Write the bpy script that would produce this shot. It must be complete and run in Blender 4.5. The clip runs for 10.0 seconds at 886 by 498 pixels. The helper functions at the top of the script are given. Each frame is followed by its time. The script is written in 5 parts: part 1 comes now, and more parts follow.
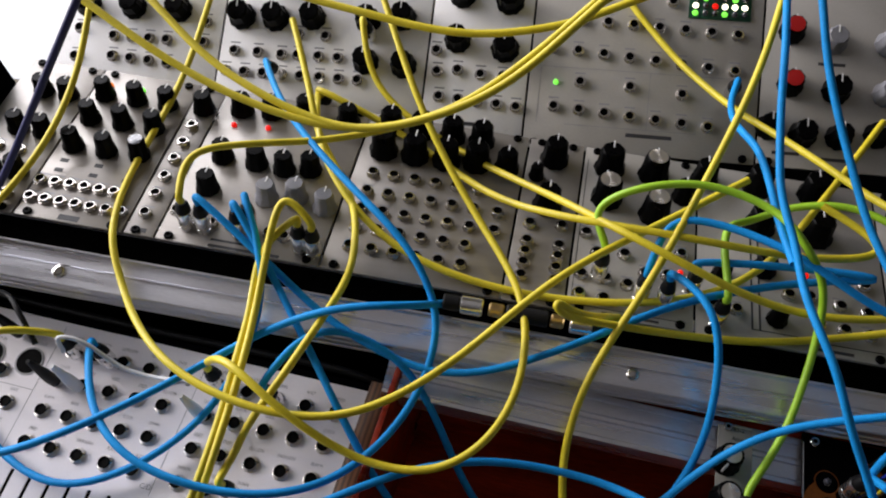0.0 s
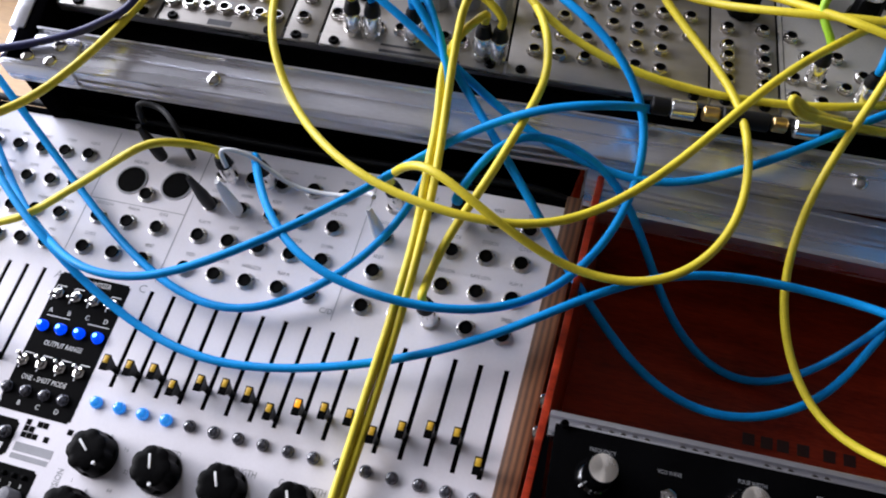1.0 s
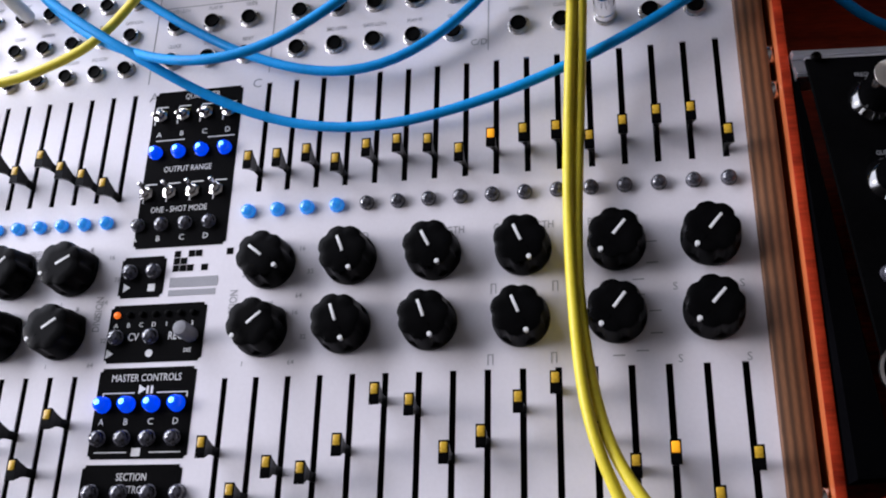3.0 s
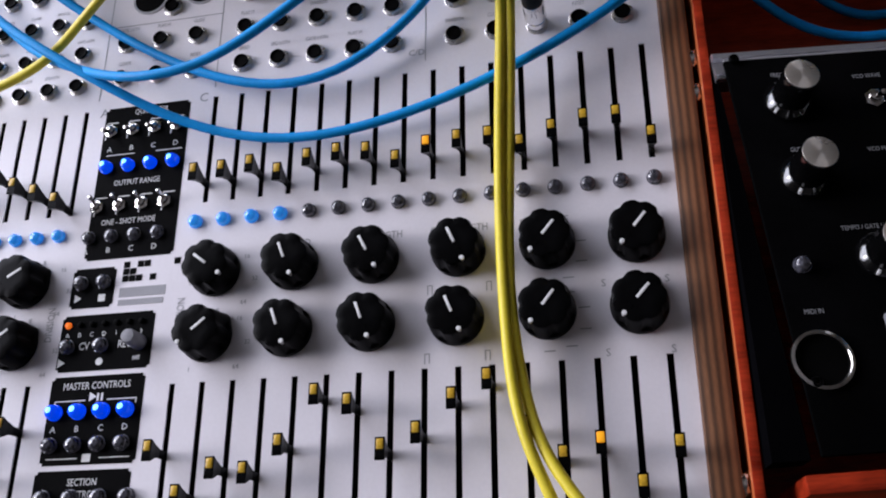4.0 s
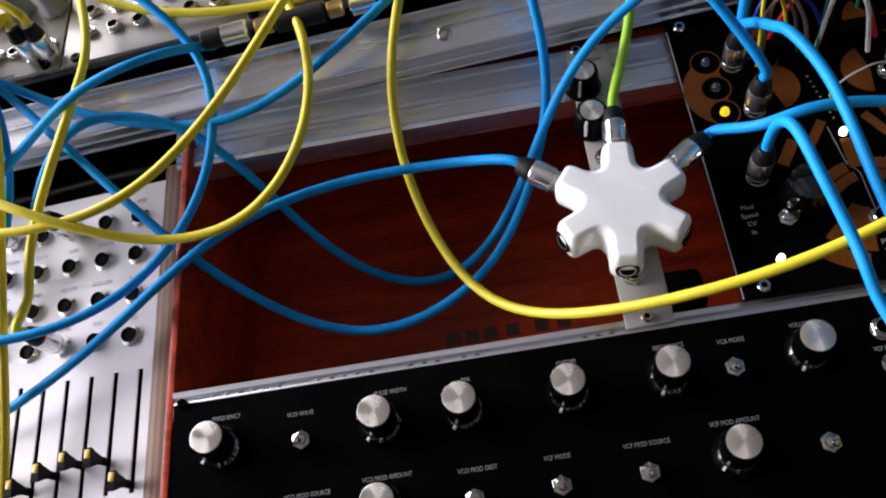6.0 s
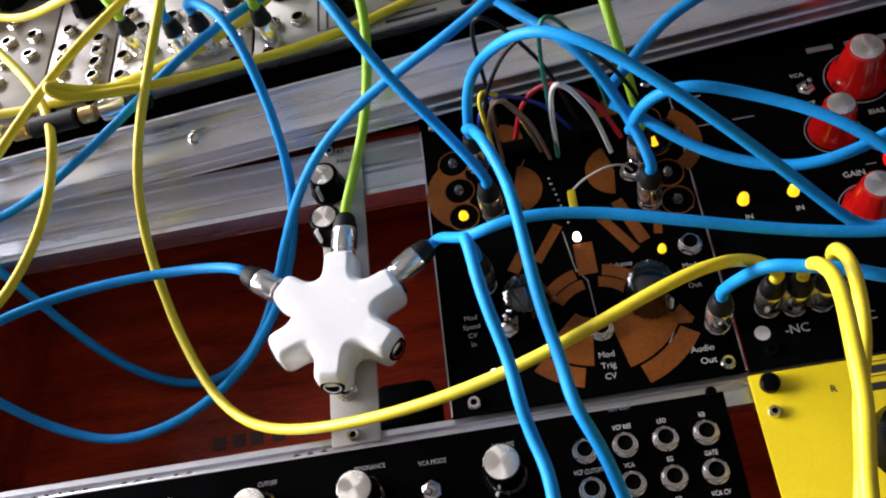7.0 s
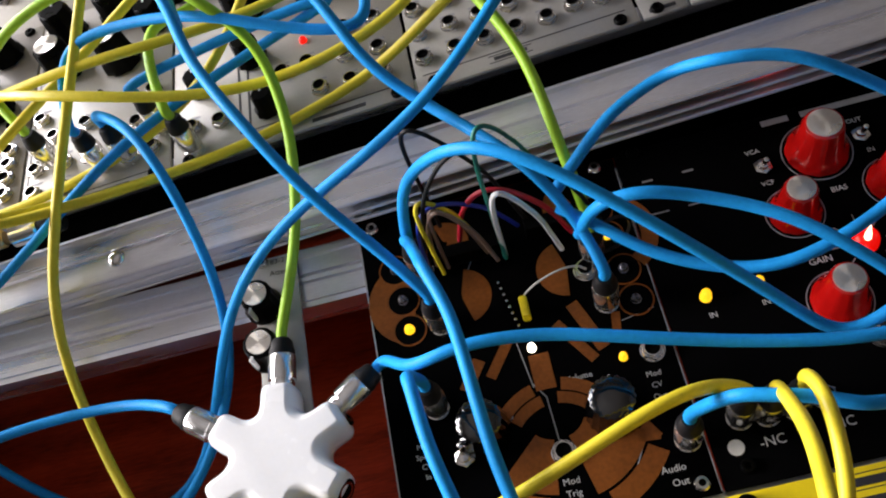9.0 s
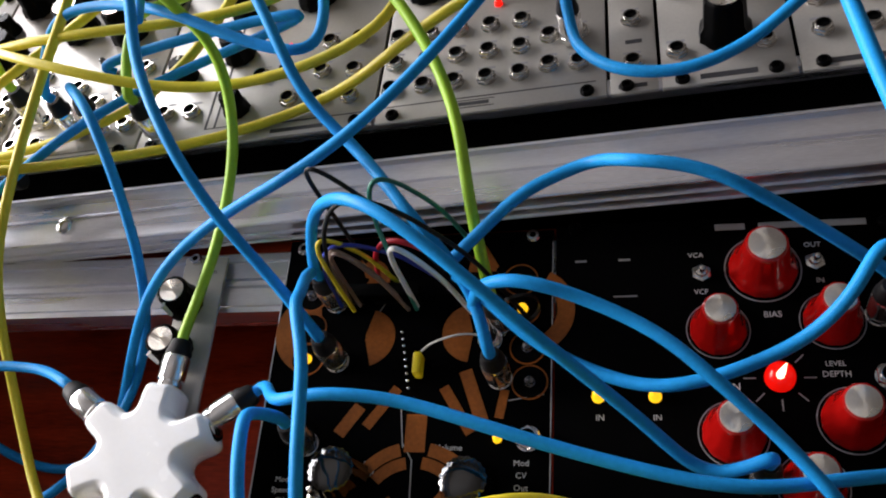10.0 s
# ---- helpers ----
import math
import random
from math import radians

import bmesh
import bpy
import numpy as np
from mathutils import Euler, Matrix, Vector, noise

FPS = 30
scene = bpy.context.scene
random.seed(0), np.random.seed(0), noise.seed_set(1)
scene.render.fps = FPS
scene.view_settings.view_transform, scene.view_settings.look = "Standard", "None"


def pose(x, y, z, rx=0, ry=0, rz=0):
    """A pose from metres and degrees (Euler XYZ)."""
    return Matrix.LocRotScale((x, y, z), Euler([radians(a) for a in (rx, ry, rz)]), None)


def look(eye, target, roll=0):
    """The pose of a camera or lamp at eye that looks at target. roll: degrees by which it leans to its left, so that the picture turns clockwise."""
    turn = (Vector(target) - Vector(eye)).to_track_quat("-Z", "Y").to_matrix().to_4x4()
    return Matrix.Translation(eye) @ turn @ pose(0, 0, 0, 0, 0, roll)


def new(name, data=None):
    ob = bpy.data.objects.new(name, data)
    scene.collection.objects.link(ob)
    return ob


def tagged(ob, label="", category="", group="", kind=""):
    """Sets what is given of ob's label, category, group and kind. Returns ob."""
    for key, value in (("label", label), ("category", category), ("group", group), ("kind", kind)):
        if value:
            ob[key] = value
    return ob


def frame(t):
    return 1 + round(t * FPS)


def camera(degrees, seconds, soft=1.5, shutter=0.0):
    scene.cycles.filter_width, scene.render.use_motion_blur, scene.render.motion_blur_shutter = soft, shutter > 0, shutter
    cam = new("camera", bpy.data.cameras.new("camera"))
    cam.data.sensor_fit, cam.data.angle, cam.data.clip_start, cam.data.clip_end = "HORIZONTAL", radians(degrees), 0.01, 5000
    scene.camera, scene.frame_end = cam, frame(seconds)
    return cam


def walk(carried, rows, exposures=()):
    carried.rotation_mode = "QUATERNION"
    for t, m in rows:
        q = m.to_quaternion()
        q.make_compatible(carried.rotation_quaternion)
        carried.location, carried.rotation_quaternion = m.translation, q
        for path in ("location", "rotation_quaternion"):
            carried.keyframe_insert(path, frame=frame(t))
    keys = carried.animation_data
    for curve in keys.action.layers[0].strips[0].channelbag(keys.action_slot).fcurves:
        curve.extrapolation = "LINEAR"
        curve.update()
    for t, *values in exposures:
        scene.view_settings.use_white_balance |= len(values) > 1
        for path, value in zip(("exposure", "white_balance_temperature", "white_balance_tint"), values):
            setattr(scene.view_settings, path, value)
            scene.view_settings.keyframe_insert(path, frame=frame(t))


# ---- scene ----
cam = camera(50.37, 10.0, soft=2.0)
PATH = [
    (0, (0.1583, -0.0761, 0.5416), (-0.0980, 0.4008, -0.2992), -13.91),
    (0.5, (0.1148, -0.1024, 0.5130), (-0.1240, 0.3367, -0.3531), -13.82),
    (1, (0.0588, -0.1312, 0.4874), (-0.1707, 0.2787, -0.3954), -15.24),
    (1.5, (-0.0023, -0.1650, 0.4656), (-0.2289, 0.2389, -0.4207), -15.97),
    (2, (-0.0311, -0.1853, 0.4425), (-0.2537, 0.2181, -0.4451), -19.73),
    (2.5, (-0.0359, -0.2042, 0.4145), (-0.2556, 0.1871, -0.4792), -26.86),
    (2.7, (-0.0367, -0.2060, 0.4059), (-0.2401, 0.1695, -0.4984), -28.14),
    (3.8, (-0.0123, -0.2124, 0.4015), (-0.2297, 0.1584, -0.5014), -32.53),
    (4, (-0.0101, -0.2144, 0.4071), (-0.2062, 0.1717, -0.4942), -29.51),
    (4.5, (0.0459, -0.1942, 0.4186), (-0.1890, 0.2047, -0.4677), -33.71),
    (5, (0.1112, -0.1713, 0.4231), (-0.1312, 0.2415, -0.4549), -35.39),
    (5.5, (0.1629, -0.1427, 0.4195), (-0.0868, 0.2673, -0.4578), -37.01),
    (6, (0.2299, -0.1155, 0.4061), (-0.0406, 0.2855, -0.4691), -40.97),
    (6.2, (0.2600, -0.1029, 0.4020), (-0.0224, 0.2926, -0.4720), -42.97),
    (7.3, (0.3600, -0.0937, 0.3610), (0.0406, 0.3618, -0.4700), -42.15),
    (7.5, (0.3625, -0.0937, 0.3632), (0.0323, 0.3617, -0.4636), -42.72),
    (8, (0.3700, -0.0845, 0.3712), (0.0367, 0.3723, -0.4535), -43.03),
    (8.5, (0.3608, -0.0572, 0.3686), (0.0611, 0.3871, -0.4757), -44.24),
    (9, (0.3590, -0.0459, 0.3573), (0.0790, 0.3956, -0.4951), -44.26),
    (9.5, (0.3834, -0.0337, 0.3546), (0.0365, 0.3981, -0.4780), -42.87),
    (10, (0.4311, -0.0211, 0.3322), (0.0215, 0.4009, -0.4766), -42.11),
]
walk(cam, [(t, look(eye, target, roll)) for t, eye, target, roll in PATH],
     exposures=[(0, -0.68, 6900, 16), (1.0, -0.42, 6350, 17), (2.5, -0.62, 6300, 18), (4.5, -0.9, 6300, 20), (5.5, -0.35, 6500, 18), (6.2, 0.2, 6700, 18), (7.5, 0.62, 6850, 18), (10, 0.34, 7000, 16)])

# ---- light ----
world = bpy.data.worlds.new("sky")
scene.world = world
world.use_nodes = True
wn = world.node_tree.nodes
sky = wn.new("ShaderNodeTexSky")
sky.sky_type, sky.sun_disc = "NISHITA", False
sky.sun_elevation, sky.sun_rotation = radians(26), radians(-84)
wn["Background"].inputs["Strength"].default_value = 0.06
world.node_tree.links.new(sky.outputs[0], wn["Background"].inputs[0])

sun = new("sun", bpy.data.lights.new("sun", "SUN"))
sun.data.energy, sun.data.angle, sun.data.color = 1.4, radians(14), (1, 0.95, 0.88)
sun.matrix_world = look((-3, 0.3, 1.5), (0, 0, 0))

win = new("window_light", bpy.data.lights.new("window_light", "AREA"))
win.data.shape, win.data.size, win.data.size_y = "RECTANGLE", 2.1, 0.9
win.data.energy, win.data.color = 77, (0.87, 0.92, 1.0)
win.matrix_world = look((-1.2, 0.6, 0.72), (0.0, 0.1, 0.1))

# ---- materials ----
MATS = {}


def mat(name, color, rough=0.5, metal=0.0, vary=0.12, scale=60.0, bump=0.0, fine=700.0, coat=0.0, emit=0.0, second=None, stretch=None, trans=0.0, spec=0.5):
    """A procedural surface: two scales of colour variation, roughness wear and fine relief."""
    if name in MATS:
        return MATS[name]
    m = bpy.data.materials.new(name)
    m.use_nodes = True
    nt = m.node_tree
    b = nt.nodes["Principled BSDF"]
    b.inputs["Metallic"].default_value = metal
    b.inputs["Coat Weight"].default_value = coat
    b.inputs["Specular IOR Level"].default_value = spec
    b.inputs["Transmission Weight"].default_value = trans
    co = nt.nodes.new("ShaderNodeTexCoord")
    mp = nt.nodes.new("ShaderNodeMapping")
    if stretch:
        mp.inputs["Scale"].default_value = stretch
    nt.links.new(co.outputs["Object"], mp.inputs[0])
    big = nt.nodes.new("ShaderNodeTexNoise")
    big.inputs["Scale"].default_value, big.inputs["Detail"].default_value = scale, 5
    tiny = nt.nodes.new("ShaderNodeTexNoise")
    tiny.inputs["Scale"].default_value, tiny.inputs["Detail"].default_value = fine, 3
    for n in (big, tiny):
        nt.links.new(mp.outputs[0], n.inputs["Vector"])
    mixf = nt.nodes.new("ShaderNodeMath")
    mixf.operation = "MULTIPLY_ADD"
    mixf.inputs[1].default_value, mixf.inputs[2].default_value = 0.35, 0.0
    nt.links.new(tiny.outputs[0], mixf.inputs[0])
    add = nt.nodes.new("ShaderNodeMath")
    add.operation = "MULTIPLY_ADD"
    add.inputs[1].default_value = 0.65
    nt.links.new(big.outputs[0], add.inputs[0])
    nt.links.new(mixf.outputs[0], add.inputs[2])
    ramp = nt.nodes.new("ShaderNodeValToRGB")
    a = [c * (1 - vary) for c in color]
    c2 = second or [min(1, c * (1 + vary)) for c in color]
    ramp.color_ramp.elements[0].position, ramp.color_ramp.elements[1].position = 0.36, 0.64
    ramp.color_ramp.elements[0].color = (*a, 1)
    ramp.color_ramp.elements[1].color = (*c2, 1)
    nt.links.new(add.outputs[0], ramp.inputs[0])
    nt.links.new(ramp.outputs[0], b.inputs["Base Color"])
    rr = nt.nodes.new("ShaderNodeMapRange")
    rr.inputs["To Min"].default_value, rr.inputs["To Max"].default_value = max(0.02, rough - 0.09), min(1, rough + 0.09)
    rr.inputs["From Min"].default_value, rr.inputs["From Max"].default_value = 0.3, 0.7
    nt.links.new(big.outputs[0], rr.inputs[0])
    nt.links.new(rr.outputs[0], b.inputs["Roughness"])
    if bump:
        bp = nt.nodes.new("ShaderNodeBump")
        bp.inputs["Strength"].default_value, bp.inputs["Distance"].default_value = bump, 0.0004
        nt.links.new(add.outputs[0], bp.inputs["Height"])
        nt.links.new(bp.outputs[0], b.inputs["Normal"])
    if emit:
        b.inputs["Emission Color"].default_value = (*color, 1)
        b.inputs["Emission Strength"].default_value = emit
    MATS[name] = m
    return m


WHITE = mat("white_panel_paint", (0.76, 0.73, 0.77), 0.42, vary=0.035, scale=25, bump=0.04)
# whiter copy for the upper row: the window's glare is put into the colour
WHITEROW = mat("bright_white_module_paint", (0.88, 0.87, 0.87), 0.3, vary=0.03, scale=30, bump=0.04, coat=0.3)
SILVER = mat("brushed_aluminium_panel", (0.34, 0.315, 0.29), 0.42, 0.45, vary=0.08, scale=40, stretch=(0.3, 4, 1), bump=0.05)
PALE = mat("pale_module_panel", (0.43, 0.41, 0.38), 0.42, 0.25, vary=0.06, scale=30, bump=0.04)
BLACKP = mat("black_panel_paint", (0.002, 0.002, 0.0022), 0.6, vary=0.3, scale=35, bump=0.08, spec=0.0)
BLACKG = mat("black_print", (0.0016, 0.0016, 0.0018), 0.5, vary=0.2, spec=0.02)
PLASTIC = mat("black_knob_plastic", (0.0018, 0.0018, 0.002), 0.34, vary=0.3, scale=90, bump=0.06, spec=0.05)
SKIRT = mat("glossy_black_skirt", (0.002, 0.002, 0.0022), 0.1, vary=0.3, scale=120, spec=0.8, coat=0.6)
GREYPL = mat("grey_knob_plastic", (0.2, 0.2, 0.22), 0.4, vary=0.15)
RUBBER = mat("black_rubber", (0.005, 0.005, 0.006), 0.55, vary=0.25, bump=0.08, spec=0.25)
DULLNUT = mat("dull_nut_metal", (0.6, 0.57, 0.55), 0.3, 0.9, vary=0.2, scale=200)
NICKEL = mat("nickel_plate", (0.66, 0.63, 0.6), 0.18, 1.0, vary=0.12, scale=120)
STEEL = mat("plug_steel", (0.84, 0.83, 0.82), 0.2, 0.95, vary=0.04, scale=160)
BRASS = mat("brass", (0.65, 0.45, 0.2), 0.35, 1.0, vary=0.2)
SPUN = mat("spun_aluminium", (0.88, 0.82, 0.74), 0.3, 0.88, vary=0.08, fine=1400)
ALU = mat("case_aluminium", (0.8, 0.8, 0.85), 0.3, 0.92, vary=0.14, scale=9, fine=500, stretch=(0.6, 9, 9), bump=0.14)
HOLE = mat("socket_black", (0.002, 0.002, 0.002), 0.7, vary=0.2, spec=0.04)
PRINT = mat("white_print", (0.7, 0.7, 0.7), 0.6, vary=0.1, fine=2500)
DIMPRINT = mat("worn_white_print", (0.5, 0.5, 0.5), 0.6, vary=0.15, fine=2500)
GREYPRINT = mat("grey_print", (0.3, 0.3, 0.32), 0.6, vary=0.15, fine=2500)
DARKPRINT = mat("dark_print", (0.03, 0.03, 0.035), 0.6, vary=0.2, fine=2500)
COPPER = mat("bare_copper_artwork", (0.27, 0.078, 0.011), 0.36, 0.5, vary=0.3, scale=45, bump=0.05)
YELLOWP = mat("yellow_panel_paint", (0.78, 0.6, 0.01), 0.38, vary=0.06, scale=30, bump=0.04)
RED = mat("red_knob_plastic", (0.42, 0.006, 0.005), 0.16, vary=0.1, coat=0.6)
YELLOW = mat("yellow_cable_jacket", (0.76, 0.62, 0.03), 0.44, vary=0.1, scale=70, bump=0.05)
BLUE = mat("blue_cable_jacket", (0.0, 0.29, 0.72), 0.46, vary=0.12, scale=70, bump=0.05, spec=0.14)
GREEN = mat("green_cable_jacket", (0.34, 0.62, 0.03), 0.42, vary=0.1, scale=70, bump=0.05)
NAVY = mat("navy_cable_jacket", (0.012, 0.014, 0.09), 0.45, vary=0.15)
WHITEC = mat("white_cable_plastic", (0.75, 0.75, 0.76), 0.4, vary=0.05)
TEAL = mat("teal_wire", (0.005, 0.16, 0.12), 0.45, vary=0.15)
REDW = mat("red_wire", (0.5, 0.01, 0.03), 0.45, vary=0.15)
BLUEW = mat("dark_blue_wire", (0.01, 0.03, 0.35), 0.45, vary=0.15)
BROWNW = mat("brown_wire", (0.2, 0.13, 0.1), 0.45, vary=0.15)
CAPYEL = mat("amber_slider_window", (0.55, 0.33, 0.02), 0.3, vary=0.25, scale=300)
LEDCLEAR = mat("clear_led_lens", (0.13, 0.13, 0.16), 0.1, vary=0.8, scale=420, coat=0.9, trans=0.35)
LEDBLUE = mat("lit_blue_led", (0.0, 0.07, 0.9), 0.15, emit=1.1, coat=0.5)
LEDSKY = mat("lit_sky_blue_led", (0.02, 0.27, 0.85), 0.15, vary=0.5, scale=420, emit=0.75, coat=0.6)
LEDAZURE = mat("lit_azure_core", (0.15, 0.55, 1.0), 0.2, emit=5)
LEDYEL = mat("lit_yellow_led", (1.0, 0.6, 0.02), 0.2, emit=0.8)
LEDAMBER = mat("lit_amber_fader", (1.0, 0.4, 0.01), 0.3, emit=0.7)
LEDWHITE = mat("lit_white_led", (1.0, 0.95, 0.75), 0.2, emit=4.0)
LEDRED = mat("lit_red_led", (1.0, 0.012, 0.006), 0.2, emit=1.0)
JEWEL = mat("lit_red_jewel", (0.9, 0.008, 0.004), 0.15, emit=0.55, coat=0.6)
HOT = mat("lamp_filament_glow", (1.0, 0.62, 0.4), 0.3, emit=3.0)
LEDORANGE = mat("lit_orange_led", (1.0, 0.2, 0.02), 0.2, emit=1.2)
LEDGREEN = mat("lit_green_led", (0.2, 1.0, 0.1), 0.2, emit=1.5)
GREENPCB = mat("green_display_plate", (0.005, 0.06, 0.03), 0.3, vary=0.3)
HUBWHITE = mat("white_gloss_hub_plastic", (0.95, 0.955, 0.96), 0.24, vary=0.02, coat=0.3)
BLACKCASE = mat("black_case_laminate", (0.002, 0.002, 0.0025), 0.5, vary=0.3, scale=30, bump=0.15, spec=0.0)
TOLEX = mat("black_felt_lining", (0.003, 0.003, 0.003), 0.9, vary=0.3, scale=200, spec=0.0)
MAHOG = mat("mahogany_stained_wood", (0.16, 0.012, 0.004), 0.36, vary=0.0, second=(0.46, 0.04, 0.01), scale=14, fine=160, stretch=(1, 7, 7), bump=0.1, spec=0.2)
EDGE = mat("orange_stained_edge", (0.5, 0.12, 0.035), 0.45, vary=0.2, scale=30, stretch=(8, 1, 8), bump=0.1)
DESKM = mat("tan_desk_wood", (0.42, 0.26, 0.12), 0.5, vary=0.2, scale=8, fine=90, stretch=(1, 9, 1), bump=0.1)
WALLP = mat("painted_wall", (0.2, 0.19, 0.175), 0.8, vary=0.04, scale=4, bump=0.1)
CEIL = mat("off_white_ceiling_paint", (0.4, 0.4, 0.4), 0.85, vary=0.04, scale=4, bump=0.1)
SILLW = mat("white_gloss_paint", (0.8, 0.82, 0.84), 0.35, vary=0.03, scale=6)
def spun(m):
    """Turned metal: the highlight fans out round the axis."""
    nt = m.node_tree
    t = nt.nodes.new("ShaderNodeTangent")
    t.direction_type, t.axis = "RADIAL", "Z"
    p = nt.nodes["Principled BSDF"]
    p.inputs["Anisotropic"].default_value = 0.95
    nt.links.new(t.outputs[0], p.inputs["Tangent"])


spun(SPUN)
BRAND = mat("dark_wood_brand", (0.05, 0.01, 0.005), 0.6, vary=0.3)


def plywood():
    """Walnut plywood: thin layers across the thickness, grain along the length."""
    m = mat("walnut_plywood", (0.2, 0.085, 0.035), 0.5, vary=0.25, scale=30, stretch=(4, 0.5, 4), bump=0.1)
    nt = m.node_tree
    b = nt.nodes["Principled BSDF"]
    ramp = b.inputs["Base Color"].links[0].from_node
    wave = nt.nodes.new("ShaderNodeTexWave")
    wave.inputs["Scale"].default_value, wave.inputs["Distortion"].default_value = 110, 0.6
    co = nt.nodes.new("ShaderNodeTexCoord")
    nt.links.new(co.outputs["Object"], wave.inputs[0])
    mix = nt.nodes.new("ShaderNodeMix")
    mix.data_type, mix.blend_type = "RGBA", "MULTIPLY"
    mix.inputs["Factor"].default_value = 0.65
    nt.links.new(ramp.outputs[0], mix.inputs[6])
    nt.links.new(wave.outputs[0], mix.inputs[7])
    nt.links.new(mix.outputs[2], b.inputs["Base Color"])
    return m


PLY = plywood()

# ---- builders ----
MM = 0.001
MESHES = {}


def finish(name, bm, mats, smooth=35):
    bmesh.ops.recalc_face_normals(bm, faces=bm.faces)
    me = bpy.data.meshes.new(name)
    bm.to_mesh(me)
    bm.free()
    for m in (mats if isinstance(mats, (list, tuple)) else [mats]):
        me.materials.append(m)
    if smooth:
        me.shade_smooth()
        me.set_sharp_from_angle(angle=radians(smooth))
    return me


def part(name, me, parent, m=None, label=""):
    ob = new(name, me)
    ob.parent = parent
    if m is not None:
        ob.matrix_basis = m
    if label:
        tagged(ob, label)
    return ob


def thing(name, label, category, m=None, group="", kind="", me=None):
    ob = new(name, me)
    if m is not None:
        ob.matrix_basis = m
    return tagged(ob, label, category, group, kind)


def at(x, y, z=0.0, rz=0.0, rx=0.0, ry=0.0):
    """A local place in millimetres and degrees."""
    return pose(x * MM, y * MM, z * MM, rx, ry, rz)


def add_box(bm, x0, x1, y0, y1, z0, z1, bevel=0.0, mi=0):
    vs = [bm.verts.new((x * MM, y * MM, z * MM)) for x in (x0, x1) for y in (y0, y1) for z in (z0, z1)]
    fs = [bm.faces.new([vs[i] for i in q]) for q in ((0, 1, 3, 2), (4, 6, 7, 5), (0, 4, 5, 1), (2, 3, 7, 6), (0, 2, 6, 4), (1, 5, 7, 3))]
    for f in fs:
        f.material_index = mi
    if bevel:
        es = list({e for f in fs for e in f.edges})
        r = bmesh.ops.bevel(bm, geom=es, offset=bevel * MM, segments=2, affect="EDGES", profile=0.5)
        for f in r["faces"]:
            f.material_index = mi
    return vs


def box(name, x0, x1, y0, y1, z0, z1, mats, bevel=0.4):
    bm = bmesh.new()
    add_box(bm, x0, x1, y0, y1, z0, z1, bevel)
    return finish(name, bm, mats)


def add_lathe(bm, prof, seg=24, flute=None, m=None, mis=None, ring_only=False):
    """Turn a profile of (radius, height) in millimetres; flute(angle, height) scales the radius."""
    rings = []
    for r, z in prof:
        ring = []
        for k in range(seg):
            a = 2 * math.pi * k / seg
            rr = r * (flute(a, z) if flute else 1)
            v = Vector((rr * math.cos(a) * MM, rr * math.sin(a) * MM, z * MM))
            ring.append(bm.verts.new(m @ v if m else v))
        rings.append(ring)
    for n, (p, q) in enumerate(zip(rings, rings[1:])):
        for k in range(seg):
            f = bm.faces.new((p[k], p[(k + 1) % seg], q[(k + 1) % seg], q[k]))
            f.material_index = mis[n] if mis else 0
    if ring_only:
        for k in range(seg):
            bm.faces.new((rings[-1][k], rings[-1][(k + 1) % seg], rings[0][(k + 1) % seg], rings[0][k]))
        return
    for ring, n in ((rings[0], 0), (rings[-1], -1)):
        f = bm.faces.new(ring)
        f.material_index = mis[n] if mis else 0


def lathe(name, prof, mats, seg=24, flute=None, mis=None, smooth=35, ring_only=False):
    if name in MESHES:
        return MESHES[name]
    bm = bmesh.new()
    add_lathe(bm, prof, seg, flute, None, mis, ring_only)
    MESHES[name] = finish(name, bm, mats, smooth)
    return MESHES[name]


def plate(name, x0, x1, y0, y1, z0, z1, holes, mats):
    """A flat plate with rectangular holes that go through it."""
    xs = sorted({x0, x1, *(h[i] for h in holes for i in (0, 1))})
    ys = sorted({y0, y1, *(h[i] for h in holes for i in (2, 3))})
    bm = bmesh.new()
    vid = {}

    def v(x, y, z):
        if (x, y, z) not in vid:
            vid[x, y, z] = bm.verts.new((x * MM, y * MM, z * MM))
        return vid[x, y, z]
    solid = {}
    for i, (a, b) in enumerate(zip(xs, xs[1:])):
        for j, (c, d) in enumerate(zip(ys, ys[1:])):
            mx, my = (a + b) / 2, (c + d) / 2
            solid[i, j] = not any(h[0] < mx < h[1] and h[2] < my < h[3] for h in holes)
    for (i, j), on in solid.items():
        if not on:
            continue
        a, b, c, d = xs[i], xs[i + 1], ys[j], ys[j + 1]
        bm.faces.new([v(*p) for p in ((a, c, z1), (b, c, z1), (b, d, z1), (a, d, z1))])
        bm.faces.new([v(*p) for p in ((a, c, z0), (a, d, z0), (b, d, z0), (b, c, z0))])
        for (di, dj), (p, q) in (((-1, 0), ((a, d), (a, c))), ((1, 0), ((b, c), (b, d))), ((0, -1), ((a, c), (b, c))), ((0, 1), ((b, d), (a, d)))):
            if not solid.get((i + di, j + dj), False):
                bm.faces.new([v(*p, z1), v(*p, z0), v(*q, z0), v(*q, z1)])
    return finish(name, bm, mats, 0)


